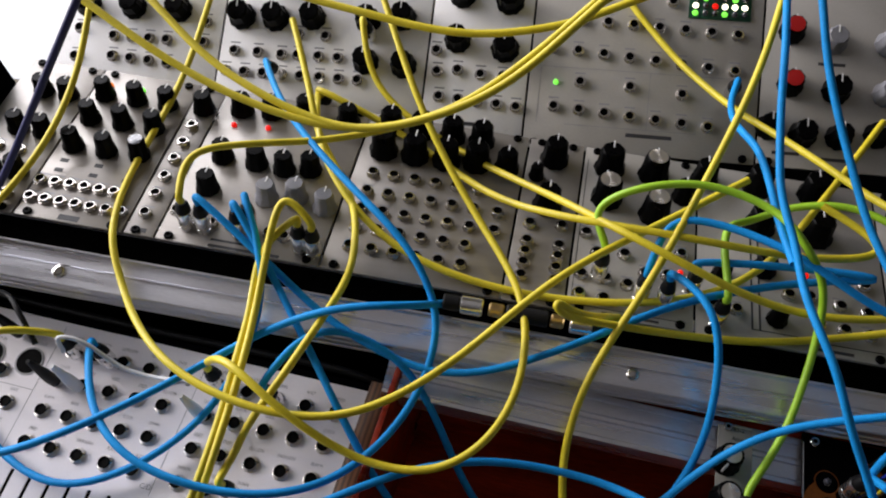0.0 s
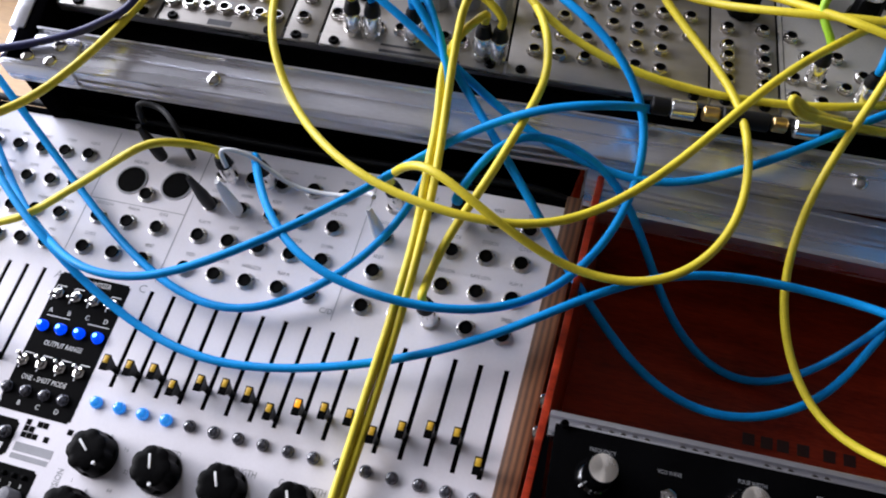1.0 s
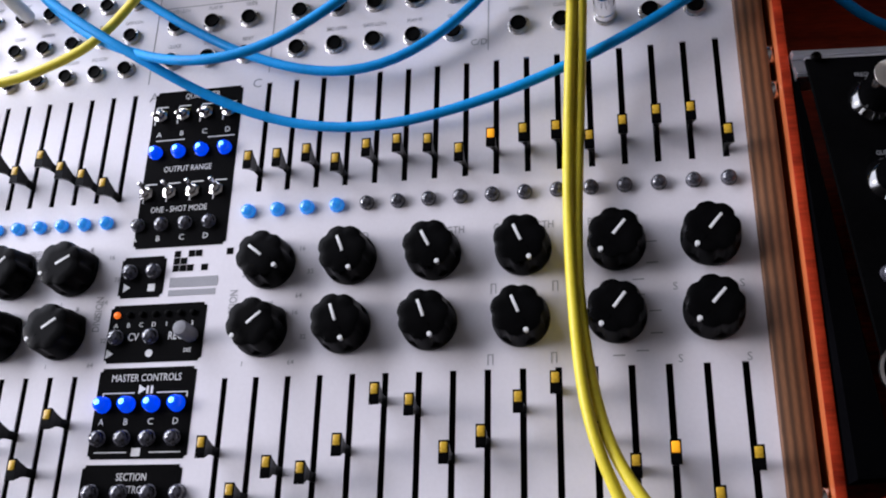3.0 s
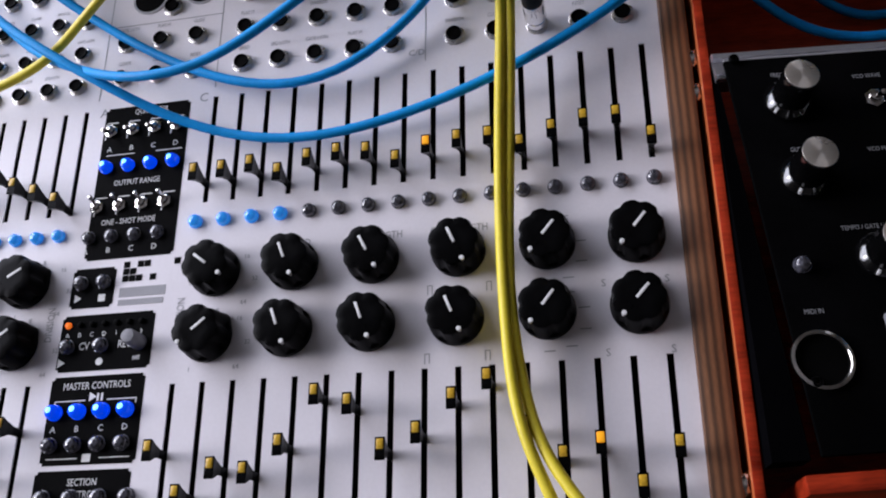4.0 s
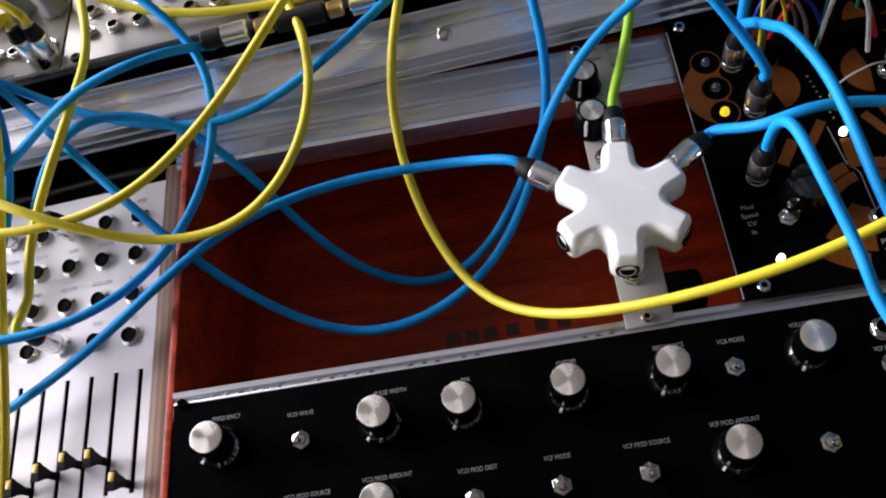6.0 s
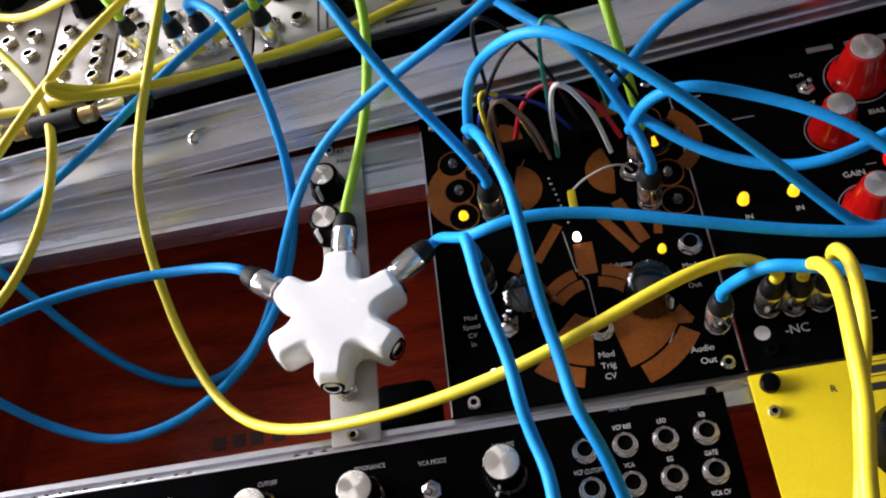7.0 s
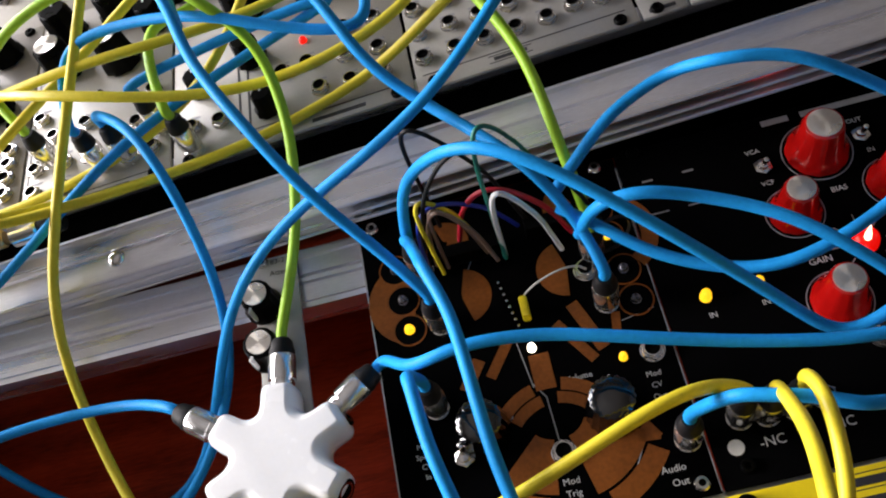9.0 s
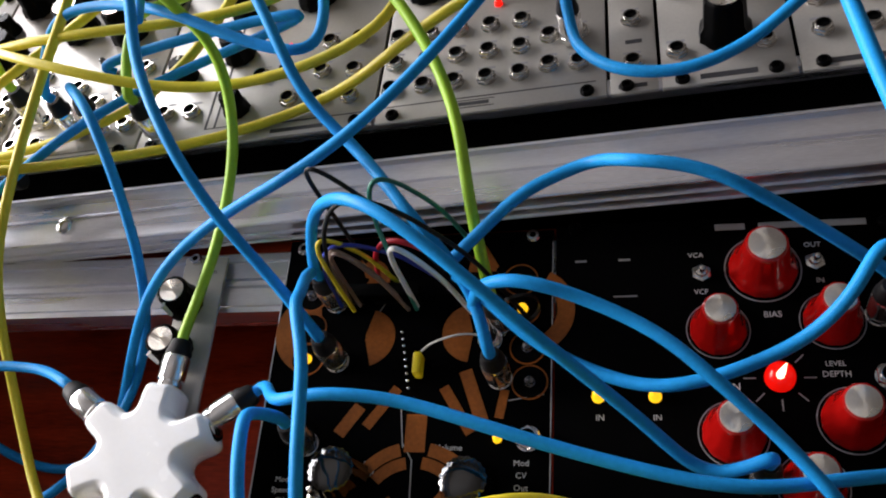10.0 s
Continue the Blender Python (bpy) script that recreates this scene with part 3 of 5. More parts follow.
# ---- the wooden case and its modules ----
def wooden_case():
    c = thing("wooden_case", "reddish mahogany stained wooden module case with steel rails", "case", WOOD)
    turn = WOOD.to_3x3().inverted().to_4x4()
    part("side_wall", grounded(box("side_wall", -6.6, -4.2, -170, 116, -150, -5, EDGE, 0.3), WOOD @ turn), c, turn, "orange stained wooden side wall")
    part("top_edge", box("top_edge", -6.6, -3.4, -170, 116, -4.9, -4.2, MAHOG, 0.2), c, turn)
    part("side_wall", grounded(box("side_wall", 480, 488, -160, 138, -160, 1.5, MAHOG, 0.6), WOOD), c)
    part("back_wall", grounded(box("back_wall", -3, 479.8, 127, 133, -160, -5, MAHOG, 0.6), WOOD), c)
    part("front_wall", grounded(box("front_wall", -3, 479.8, -160, -154, -160, -8, MAHOG, 0.6), WOOD), c)
    part("bottom", box("bottom", -3, 479.8, -154, 130, -70, -64, MAHOG, 0.3), c)
    part("inner_wall", box("inner_wall", -4.1, -3.4, -170, 115.5, -70, -5, MAHOG, 0.1), c, turn)
    # added black filler: the shade in the gap between side wall and panel
    bm = bmesh.new()
    low = [bm.verts.new((x * MM, y * MM, -14 * MM)) for x, y in ((-2.5, -6), (-0.8, -6), (-0.8, -150), (-12.5, -150))]
    high = [bm.verts.new((v.co.x, v.co.y, -6 * MM)) for v in low]
    bm.faces.new(low)
    bm.faces.new(high)
    for k in range(4):
        bm.faces.new((low[k], low[(k + 1) % 4], high[(k + 1) % 4], high[k]))
    part("gap_shade", finish("gap_shade", bm, BLACKCASE), c, None, "black filler strip for the shade in the gap beside the panel")
    for x in (0, 9, 17, 27, 40, 50):
        bar(100 + x, 106 + x, 24, 30, BRAND, c, at(0, 0, -63.9), "stamped_mark", 0.2)
    # rails, grooved
    part("upper_rail", rail("upper_rail", -2, 479, ((101, -16), (101, -3.6), (103, -3.2), (103.4, -2.6), (110, -2.6), (110.4, -4.2), (111.6, -4.2), (112, -2.6), (113.2, -2.6), (113.6, -4.2), (114.8, -4.2), (115.2, -2.4), (122, -2.4), (122.4, -1.4), (125.4, -1.4), (126, -2), (126, -16)), ALU), c, None, "grooved aluminium module rail")
    part("middle_rail", rail("middle_rail", -2, 479, ((-12, -12), (-12, -3.4), (-7.4, -3.4), (-7, -5), (-3.8, -5), (-3.4, -2.6), (-1.4, -2.6), (-1, -3.2), (-1, -12)), ALU), c, None, "grooved aluminium module rail")
    hole = lathe("rail_hole", [(1.5, 0), (1.5, 0.4), (0.9, 0.5), (0.8, 0.2)], [NICKEL, HOLE], 12, None, [0, 0, 1, 1])
    for k in range(41):
        if k in range(2, 8) or k in range(10, 15) or k in (17, 18, 19, 21, 22, 30, 31, 32):
            part("rail_hole", hole, c, at(4 + 5.08 * k, -5.4, -5))
    part("ribbon_block", box("ribbon_block", 184, 207, 4, 22, -40, -14, BLACKCASE, 4), c, None, "dark curved cable bundle")


wooden_case()


def alu_knob(parent, x, y, turn=0, r=5.7, h=16.5):
    """A black skirted knob with a spun aluminium cap and a pointer that also draws the skirt's glint."""
    k = part("knob", lathe("skirt_knob_%.1f_%d" % (r, h), [(r * 1.5, 0.6), (r * 1.45, 2.0), (r * 1.12, 4.0), (r * 1.06, h - 0.6), (r, h - 0.4)], SKIRT, 32,
                           lambda a, z: 1 - 0.02 * math.cos(18 * a)), parent, at(x, y, 0, turn))
    part("cap", lathe("spun_cap_%.1f_%d" % (r, h), [(r, h - 0.7), (r, h - 0.1), (r * 0.94, h), (r * 0.3, h)], SPUN, 32), k, None, "spun aluminium cap")
    # white mark on the skirt, also a painted highlight from the window side
    key = ("mkpt", r)
    if key not in MESHES:
        MESHES[key] = box("pointer", -0.5, 0.5, r * 1.07, r * 1.45, 1.5, 3.6, PRINT, 0.1)
    part("pointer", MESHES[key], k, None, "white pointer mark drawn where the skirt glints")
    return k


def black_synth():
    q = thing("black_synth_module", "black semi-modular synth panel with spun aluminium knobs and switches", "synthesizer module", SYNTH)
    part("panel", box("panel", -0.5, 307, -152, -9.2, -0.2, 1.6, BLACKP, 0.3), q)
    part("panel_rim", box("panel_rim", -0.5, 307, -9.1, -8.3, -0.2, 1.4, ALU, 0.1), q, None, "bare metal panel edge")
    top = at(0, 0, 1.6)
    row = [(18, -28.5, 130), (78, -28.5, 140), (108, -28.3, 150), (146, -28, 150), (182, -27.5, 150), (231, -26.5, 150),
           (16.5, -59, 150), (76.5, -59, 150), (198, -58, 130), (34, -90, 150), (75.5, -90, 160), (136, -90.5, 140), (198, -90, 150), (231, -90, 150)]
    for x, y, a in row:
        k = alu_knob(q, x, y, a)
        k.matrix_basis = top @ at(x, y, 0, a)
    for x, y in ((48, -30), (205, -28), (48, -61), (108, -60), (138, -60), (168, -60), (229, -59), (107, -91), (167, -92)):
        toggle(q, x, y, 0, 15, 0.8).matrix_basis = top @ at(x, y)
    for x, y, lit in ((92, -92, LEDRED), (48, -114, LEDRED)):
        led(q, x, y, lit, 1.6, 2.5).matrix_basis = top @ at(x, y)
    for k in range(8):
        led(q, 80 + 7 * k, -112, (LEDGREEN, None, LEDRED)[k % 3] if k < 3 else None, 1.3, 2).matrix_basis = top @ at(80 + 7 * k, -112)
    led(q, 8, -91, None, 2.6, 3.5).matrix_basis = top @ at(8, -91)
    btn = box("button", -3.4, 3.4, -3.2, 3.2, 0, 3, GREYPL, 0.8)
    for k in range(6):
        part("button", btn, q, top @ at(32 + 15.4 * k, -127), "grey push button")
    for x, y in ((32, -113), (63, -114)):
        part("button", btn, q, top @ at(x, y), "grey push button")
    din = lathe("din_ring", [(9.6, 0), (9.6, 1.2), (8.6, 1.6), (8.2, 1.2), (8.0, 0.2), (2, 0.2)], [NICKEL, HOLE], 32, None, [0, 0, 0, 1, 1, 1])
    part("midi_socket", din, q, top @ at(6.5, -123), "round midi socket with bright ring")
    for j in range(8):
        for k in range(4):
            part("jack_socket", socket_mesh(3.9), q, top @ at(258 + 13.4 * k, -22.5 - 13.2 * j))
            if (j, k) != (0, 0):
                letters(("VCA CV", "VCF CUTOFF", "VCF RES", "VCA", "LFO", "EG", "KB", "GATE")[(j + 2 * k) % 8], 2.3, PRINT, q, top @ at(258 + 13.4 * k, -16.2 - 13.2 * j), squeeze=0.75)
    for w, x, y in (("FREQUENCY", 20, -17), ("VCO WAVE", 48, -20), ("PULSE WIDTH", 82, -17), ("MIX", 110, -17), ("CUTOFF", 147, -16.5), ("RESONANCE", 184, -16.5),
                    ("VCA MODE", 206, -18), ("VOLUME", 231, -16), ("GLIDE", 17, -48), ("VCO MOD SOURCE", 49, -50), ("VCO MOD AMOUNT", 78, -48), ("VCO MOD DEST", 110, -50),
                    ("VCF MODE", 138, -50), ("VCF MOD SOURCE", 169, -50), ("VCF MOD AMOUNT", 200, -47), ("SUSTAIN", 107, -82), ("TEMPO / GATE LENGTH", 34, -79), ("LFO RATE", 76, -79),
                    ("ATTACK", 137, -79), ("DECAY", 199, -79), ("MIDI IN", 8, -107), ("IN / OUT", 272, -9.5)):
        letters(w, 2.4, GREYPRINT, q, top @ at(x, y), squeeze=0.8)


    for x, y in ((3, -9), (303, -9), (3, -130)):
        part("screw", screw_mesh(1.9, PLASTIC), q, top @ at(x, y))


black_synth()


def ring_sector(bm, cx, cy, r0, r1, a0, a1, z0, z1, n=14):
    """A flat curved piece of artwork between two radii and two angles."""
    lo, hi = [], []
    for k in range(n + 1):
        a = radians(a0 + (a1 - a0) * k / n)
        lo.append([bm.verts.new(((cx + r0 * math.cos(a)) * MM, (cy + r0 * math.sin(a)) * MM, z * MM)) for z in (z0, z1)])
        hi.append([bm.verts.new(((cx + r1 * math.cos(a)) * MM, (cy + r1 * math.sin(a)) * MM, z * MM)) for z in (z0, z1)])
    for k in range(n):
        bm.faces.new((lo[k][1], lo[k + 1][1], hi[k + 1][1], hi[k][1]))
        bm.faces.new((lo[k][0], lo[k + 1][0], lo[k + 1][1], lo[k][1]))
        bm.faces.new((hi[k][0], hi[k + 1][0], hi[k + 1][1], hi[k][1]))
    for k in (0, n):
        bm.faces.new((lo[k][0], hi[k][0], hi[k][1], lo[k][1]))


def art(parent, shapes, name="copper_artwork"):
    bm = bmesh.new()
    for s in shapes:
        ring_sector(bm, *s, 1.62, 1.76)
    return part(name, finish(name, bm, COPPER, 0), parent, None, "bare copper artwork")


def copper_module():
    q = thing("copper_art_module", "black circuit-board module with bare copper artwork and white lettering", "synthesizer module", UPPER)
    part("panel", box("panel", 208, 308.5, -4.4, 124, 0.0, 1.6, BLACKP, 0.3), q)
    top = at(0, 0, 1.6)
    art(q, [(225, 86, 3, 17, 95, 265)])
    art(q, [(240, 106, 1, 9, -70, 110)])
    art(q, [(242, 83, 0.5, 11, -75, 75)])
    art(q, [(281, 84, 0.5, 11, 105, 262)])
    art(q, [(290, 108, 2, 12, 120, 200)])
    art(q, [(299, 92, 11, 17, -60, 60)])
    art(q, [(264, 21, 15, 19, 100, 140), (264, 21, 19.6, 24, 104, 138)])
    art(q, [(264, 21, 15, 19, 42, 82), (264, 21, 19.6, 24, 42, 78)])
    art(q, [(263, 33, 9, 27, 222, 262), (263, 33, 28, 35, 226, 256)])
    art(q, [(265, 33, 9, 30, 282, 334), (265, 33, 31, 38, 288, 326)])
    art(q, [(297, 16, 2, 9, 120, 175)])
    for x, y, a, ln, wd in ((282.5, 60.5, -70, 20, 4.5), (277, 56, -58, 19, 3.6), (251, 57, 54, 17, 3.6), (240, 52.5, 56, 12, 4.5), (263.5, 48, 90, 13, 7), (292, 58, 80, 10, 3)):
        me = box("copper_artwork", -ln / 2, ln / 2, -wd / 2, wd / 2, 0.02, 0.16, COPPER, 0)
        part("copper_artwork", me, q, top @ at(x, y, 0, a), "bare copper artwork")
    # the board's pale cut edges
    bar(208.1, 208.6, -4, 119, DIMPRINT, q, top, "board_edge")
    bar(308.0, 308.4, -4, 119, GREYPRINT, q, top, "board_edge")
    part("capacitor", box("capacitor", 261.6, 264.6, 67, 75, 1.6, 7.5, YELLOWP, 0.8), q, None, "small yellow block capacitor")
    ringm = lathe("copper_ring", [(6.2, 0.05), (6.2, 0.2), (5.7, 0.2), (5.7, 0.06)], COPPER, 28, ring_only=True)
    disc = lathe("black_disc", [(5.5, 0.05), (5.5, 0.24), (2, 0.24)], BLACKG, 28)
    for x, y, lit in ((220, 100, LEDCLEAR), (221, 87, LEDCLEAR), (221.5, 75, LEDYEL), (297, 104, LEDCLEAR), (298, 92.5, LEDYEL), (301, 65.5, LEDCLEAR), (300, 78, LEDCLEAR)):
        part("copper_ring", ringm, q, top @ at(x, y))
        part("black_disc", disc, q, top @ at(x, y))
        led(q, x, y, lit, 1.7, 3).matrix_basis = top @ at(x, y)
    for x, y, lit in ((262, 57, LEDWHITE), (291, 46, LEDYEL), (225, 9, LEDWHITE)):
        led(q, x, y, lit, 1.35, 3.4).matrix_basis = top @ at(x, y)
    for x, y in ((230, 97), (233, 74), (226, 44), (291, 67), (301, 46), (264, 19), (303, 14), (287, 81)):
        part("jack_socket", socket_mesh(3.9), q, top @ at(x, y))
    for x, y in ((283, 29), (240, 32)):
        part("knob", lathe("dome_knob", [(9.4, 0.8), (9.0, 3), (8.2, 9), (7.4, 13), (5.6, 14.3), (2, 14.6)], SKIRT, 40, lambda a, z: 1 - 0.03 * math.cos(20 * a)), q, top @ at(x, y))
    part("pointer", box("pointer", -0.5, 0.5, -9.8, -8.6, 2, 9, PRINT, 0.1), q, top @ at(283, 29, 0, 40))
    toggle(q, 232, 25, 0, -14, 0.8).matrix_basis = top @ at(232, 25)
    for k in range(9):
        part("pin", lathe("header_pin", [(0.55, 0), (0.55, 2), (0.2, 2.2)], NICKEL, 8), q, top @ at(256 + 0.5 * k, 84 - 2.6 * k), "tiny silver header pin")
    for x, y, a, ln in ((258.5, 52, 97, 18), (261, 41.5, -58, 7), (263.3, 31, 92, 16), (286, 10, 60, 14), (300, 60, 10, 12), (246, 92, 60, 10)):
        bar(-ln / 2, ln / 2, 0, 0.35, GREYPRINT, q, top @ at(x, y, 0, a), "trace_line")
    part("header_block", box("header_block", 236, 262, 96, 101, 1.6, 9, PLASTIC, 0.4), q)
    part("header_block", box("header_block", 270, 290, 99, 104, 1.6, 9, PLASTIC, 0.4), q)
    for w, x, y, s in (("Mod", 247, 38, 3.6), ("Speed", 247, 34, 3.6), ("Volume", 275, 43, 3.6), ("Mod", 299, 38, 3.4), ("CV", 299, 34, 3.4), ("Out", 299, 30, 3.4), ("Audio", 296, 6, 4), ("Out", 297, 1.5, 4),
                       ("Mod", 264, 9.5, 3.8), ("Trig", 264, 5.5, 3.8), ("CV", 264, 1.5, 3.8), ("Mod", 219, 32, 3.2), ("Speed", 219, 28.5, 3.2), ("CV", 219, 25, 3.2), ("In", 219, 21.5, 3.2)):
        letters(w, s * 0.82, DIMPRINT, q, top @ at(x, y))
    for x, y in ((216.5, -0.2), (301, 121.5), (303, -0.4), (214, 120)):
        part("screw", screw_mesh(2.6), q, top @ at(x, y))


copper_module()


def red_knob(parent, x, y, r, h, turn=0):
    k = part("knob", lathe("red_knob_%.1f" % r, [(r * 1.34, 0.5), (r * 1.32, 2.4), (r * 1.2, 4.2), (r * 1.04, 6), (r * 0.86, h - 1.4), (r * 0.8, h - 0.4), (r * 0.7, h)], RED, 40,
                           lambda a, z: 1 - 0.015 * math.cos(12 * a)), parent, at(x, y, 1.6, turn))
    part("cap", lathe("red_knob_cap_%.1f" % r, [(r * 0.7, h - 0.2), (r * 0.7, h + 0.3), (r * 0.64, h + 0.5), (r * 0.1, h + 0.5)], SPUN, 32), k, None, "spun aluminium cap")
    part("dial_ring", lathe("dial_ring_%.1f" % r, [(r * 1.5, 0.05), (r * 1.5, 0.2), (r * 1.45, 0.2), (r * 1.45, 0.05)], GREYPRINT, 40, ring_only=True), parent, at(x, y, 1.6))
    key = ("rkp", r)
    if key not in MESHES:
        MESHES[key] = box("pointer", -0.4, 0.4, r * 0.8, r * 1.04, h * 0.3, h * 0.45, PRINT, 0.1)
    part("pointer", MESHES[key], k, None, "white pointer line")


def red_knob_module():
    q = thing("red_knob_module", "black effect module with glossy red knobs and yellow lamps", "synthesizer module", UPPER)
    part("panel", box("panel", 309.2, 424, -4.4, 125.5, 0.0, 1.6, BLACKP, 0.3), q)
    top = at(0, 0, 1.6)
    for x, y, r, h in ((378.4, 105, 8.3, 17.5), (362.5, 83, 6.8, 16.5), (398, 85.5, 6.8, 16.5), (364.7, 47.7, 7.2, 16.5), (400, 52, 7.2, 16.5), (386, 31.5, 7.0, 16.5)):
        red_knob(q, x, y, r, h, 30)
    jewel = part("jewel_lamp", lathe("jewel_lamp", [(4.8, 0), (4.8, 1.4), (4.4, 3.4), (3.2, 5), (1.6, 5.9), (0.4, 6.1)], JEWEL, 28, smooth=60), q, top @ at(380, 66), "lit red jewel lamp")
    glow = bmesh.new()
    add_lathe(glow, [(0.5, -2.6), (1.3, -1.6), (1.0, 0.2), (0.5, 1.8), (0.2, 2.8)], 12, None, pose(0.0002, -0.0002, 0.0062, 0, 70, 58))
    part("filament_glow", finish("filament_glow", glow, HOT, 60), jewel, None, "bright filament glow")
    for a in range(0, 360, 45):
        bar(7.2, 11, -0.2, 0.2, GREYPRINT, q, top @ at(380, 66, 0, a), "lamp_ray")
    for x, y in ((323.5, 60), (341.5, 60)):
        led(q, x, y, LEDYEL, 1.9, 5).matrix_basis = top @ at(x, y)
    for x, y in ((358.5, 104), (395, 107)):
        toggle(q, x, y, 0, 12, 0.75).matrix_basis = top @ at(x, y)
    for x, y in ((412, 87), (412, 66), (320.5, 17), (329, 16), (338, 16), (348, 17), (384, 10), (400, 10)):
        part("jack_socket", socket_mesh(3.9), q, top @ at(x, y))
    for w, x, y, s in (("VCA", 357, 111, 2.6), ("VCF", 358, 97, 2.6), ("OUT", 395, 113.5, 2.6), ("IN", 396, 100, 2.6), ("BIAS", 380, 88, 3.0), ("GAIN", 364, 63, 3.3), ("MIX", 370, 36, 3.3), ("LEVEL", 397, 70.5, 2.4),
                       ("-NC", 328, 7.5, 4.6), ("-NC", 350, 8, 4.6), ("IN", 324, 53, 2.8), ("IN", 342, 53, 2.8), ("DEPTH", 397, 67, 2.8)):
        letters(w, s, PRINT, q, top @ at(x, y))
    # the module's name as plain bars
    bar(364, 374, 120.6, 123, DIMPRINT, q, top, "name_bar")
    bar(378.5, 413, 120.6, 123, DIMPRINT, q, top, "name_bar")
    for x in (316, 331):
        bar(x, x + 4, 110, 110.8, GREYPRINT, q, top)
        bar(x - 2, x + 6, 96, 96.5, GREYPRINT, q, top)
    part("mark_disc", lathe("mark_disc", [(2.6, 0.03), (2.6, 0.2), (0.5, 0.2)], PRINT, 20), q, top @ at(316.5, 8), "white round mark")
    for x, y in ((318, 1.5), (418, 1), (316, 123.5), (419, 121)):
        part("screw", screw_mesh(2.4, PLASTIC), q, top @ at(x, y))


red_knob_module()


def yellow_module():
    q = thing("yellow_valve_module", "bright yellow module with black print and a large domed knob", "synthesizer module", UPPER)
    part("panel", box("panel", 308, 430, -134, -6.0, 0.0, 1.6, YELLOWP, 0.3), q)
    top = at(0, 0, 1.6)
    part("knob", lathe("dome_knob_big", [(13, 0.5), (12.6, 4), (11, 11), (7, 14), (2, 15)], PLASTIC, 40), q, top @ at(350, -36))
    part("cap", lathe("dome_cap", [(8.6, 13), (8, 15), (6, 16.6), (3, 17.4), (0.6, 17.6)], STEEL, 32, smooth=60), q, top @ at(350, -36), "tarnished metal dome")
    part("button", lathe("black_stud", [(3.3, 0), (3.3, 2.2), (2.6, 3), (1, 3.2)], PLASTIC, 20), q, top @ at(314, -10), "black stud")
    part("screw", screw_mesh(2.2), q, top @ at(313, -19.5))
    part("screw", screw_mesh(2.2), q, top @ at(424, -10))
    # maker's plate and name as bars in an outlined field
    for x0, x1, y0, y1 in ((343, 374, -8.1, -7.8), (343, 374, -13, -12.7), (342.8, 343.1, -13, -7.8), (373.9, 374.2, -13, -7.8), (346, 371, -11.8, -9.2), (339, 378, -17.6, -15)):
        bar(x0, x1, y0, y1, DARKPRINT, q, top, "name_bar")
    letters("R", 3.6, DARKPRINT, q, top @ at(333, -15))
    for k in range(4):
        part("jack_socket", socket_mesh(3.9), q, top @ at(322 + 22 * k, -70))


yellow_module()


def narrow_module():
    """The narrow light module that stands alone in the gap of the upper row."""
    q = thing("narrow_attenuator_module", "narrow pale attenuator module with two black knobs", "synthesizer module", UPPER)
    part("panel", box("panel", 165.5, 183, -8.0, 118.5, 0.2, 1.8, PALE, 0.3), q)
    top = at(0, 0, 1.8)
    for y, a in ((98.5, 160), (79, 150)):
        k = part("knob", lathe("small_knob", [(7.4, 0.6), (7.2, 3), (6.3, 5), (6.0, 11.4), (5.4, 12), (4.6, 12.1)], PLASTIC, 30, lambda a, z: 1 - 0.03 * math.cos(14 * a)), q, top @ at(169.5, y, 0, a))
        part("cap", lathe("small_cap", [(4.6, 11.8), (4.6, 12.2), (1, 12.3)], SPUN, 24), k, None, "spun aluminium cap")
        if "smpt" not in MESHES:
            MESHES["smpt"] = box("pointer", -0.5, 0.5, 4.2, 7.5, 4, 11.9, PRINT, 0.1)
        part("pointer", MESHES["smpt"], k, None, "white pointer")
    for x, y in ((172, 64), (177, 50), (172, 40), (175, 24), (172, 12)):
        part("jack_socket", socket_mesh(3.7), q, top @ at(x, y))
    for w, x, y in (("183-2", 175, 117), ("Atten", 176, 112)):
        letters(w, 3.2, DARKPRINT, q, top @ at(x, y))
    for k in range(7):
        bar(170 + 1.6 * k, 171 + 1.6 * k, -1, 0, DARKPRINT, q, top)
    part("screw", screw_mesh(2.4), q, top @ at(173.5, -4.8))
    part("screw", screw_mesh(2.4), q, top @ at(170, 117.5))


narrow_module()


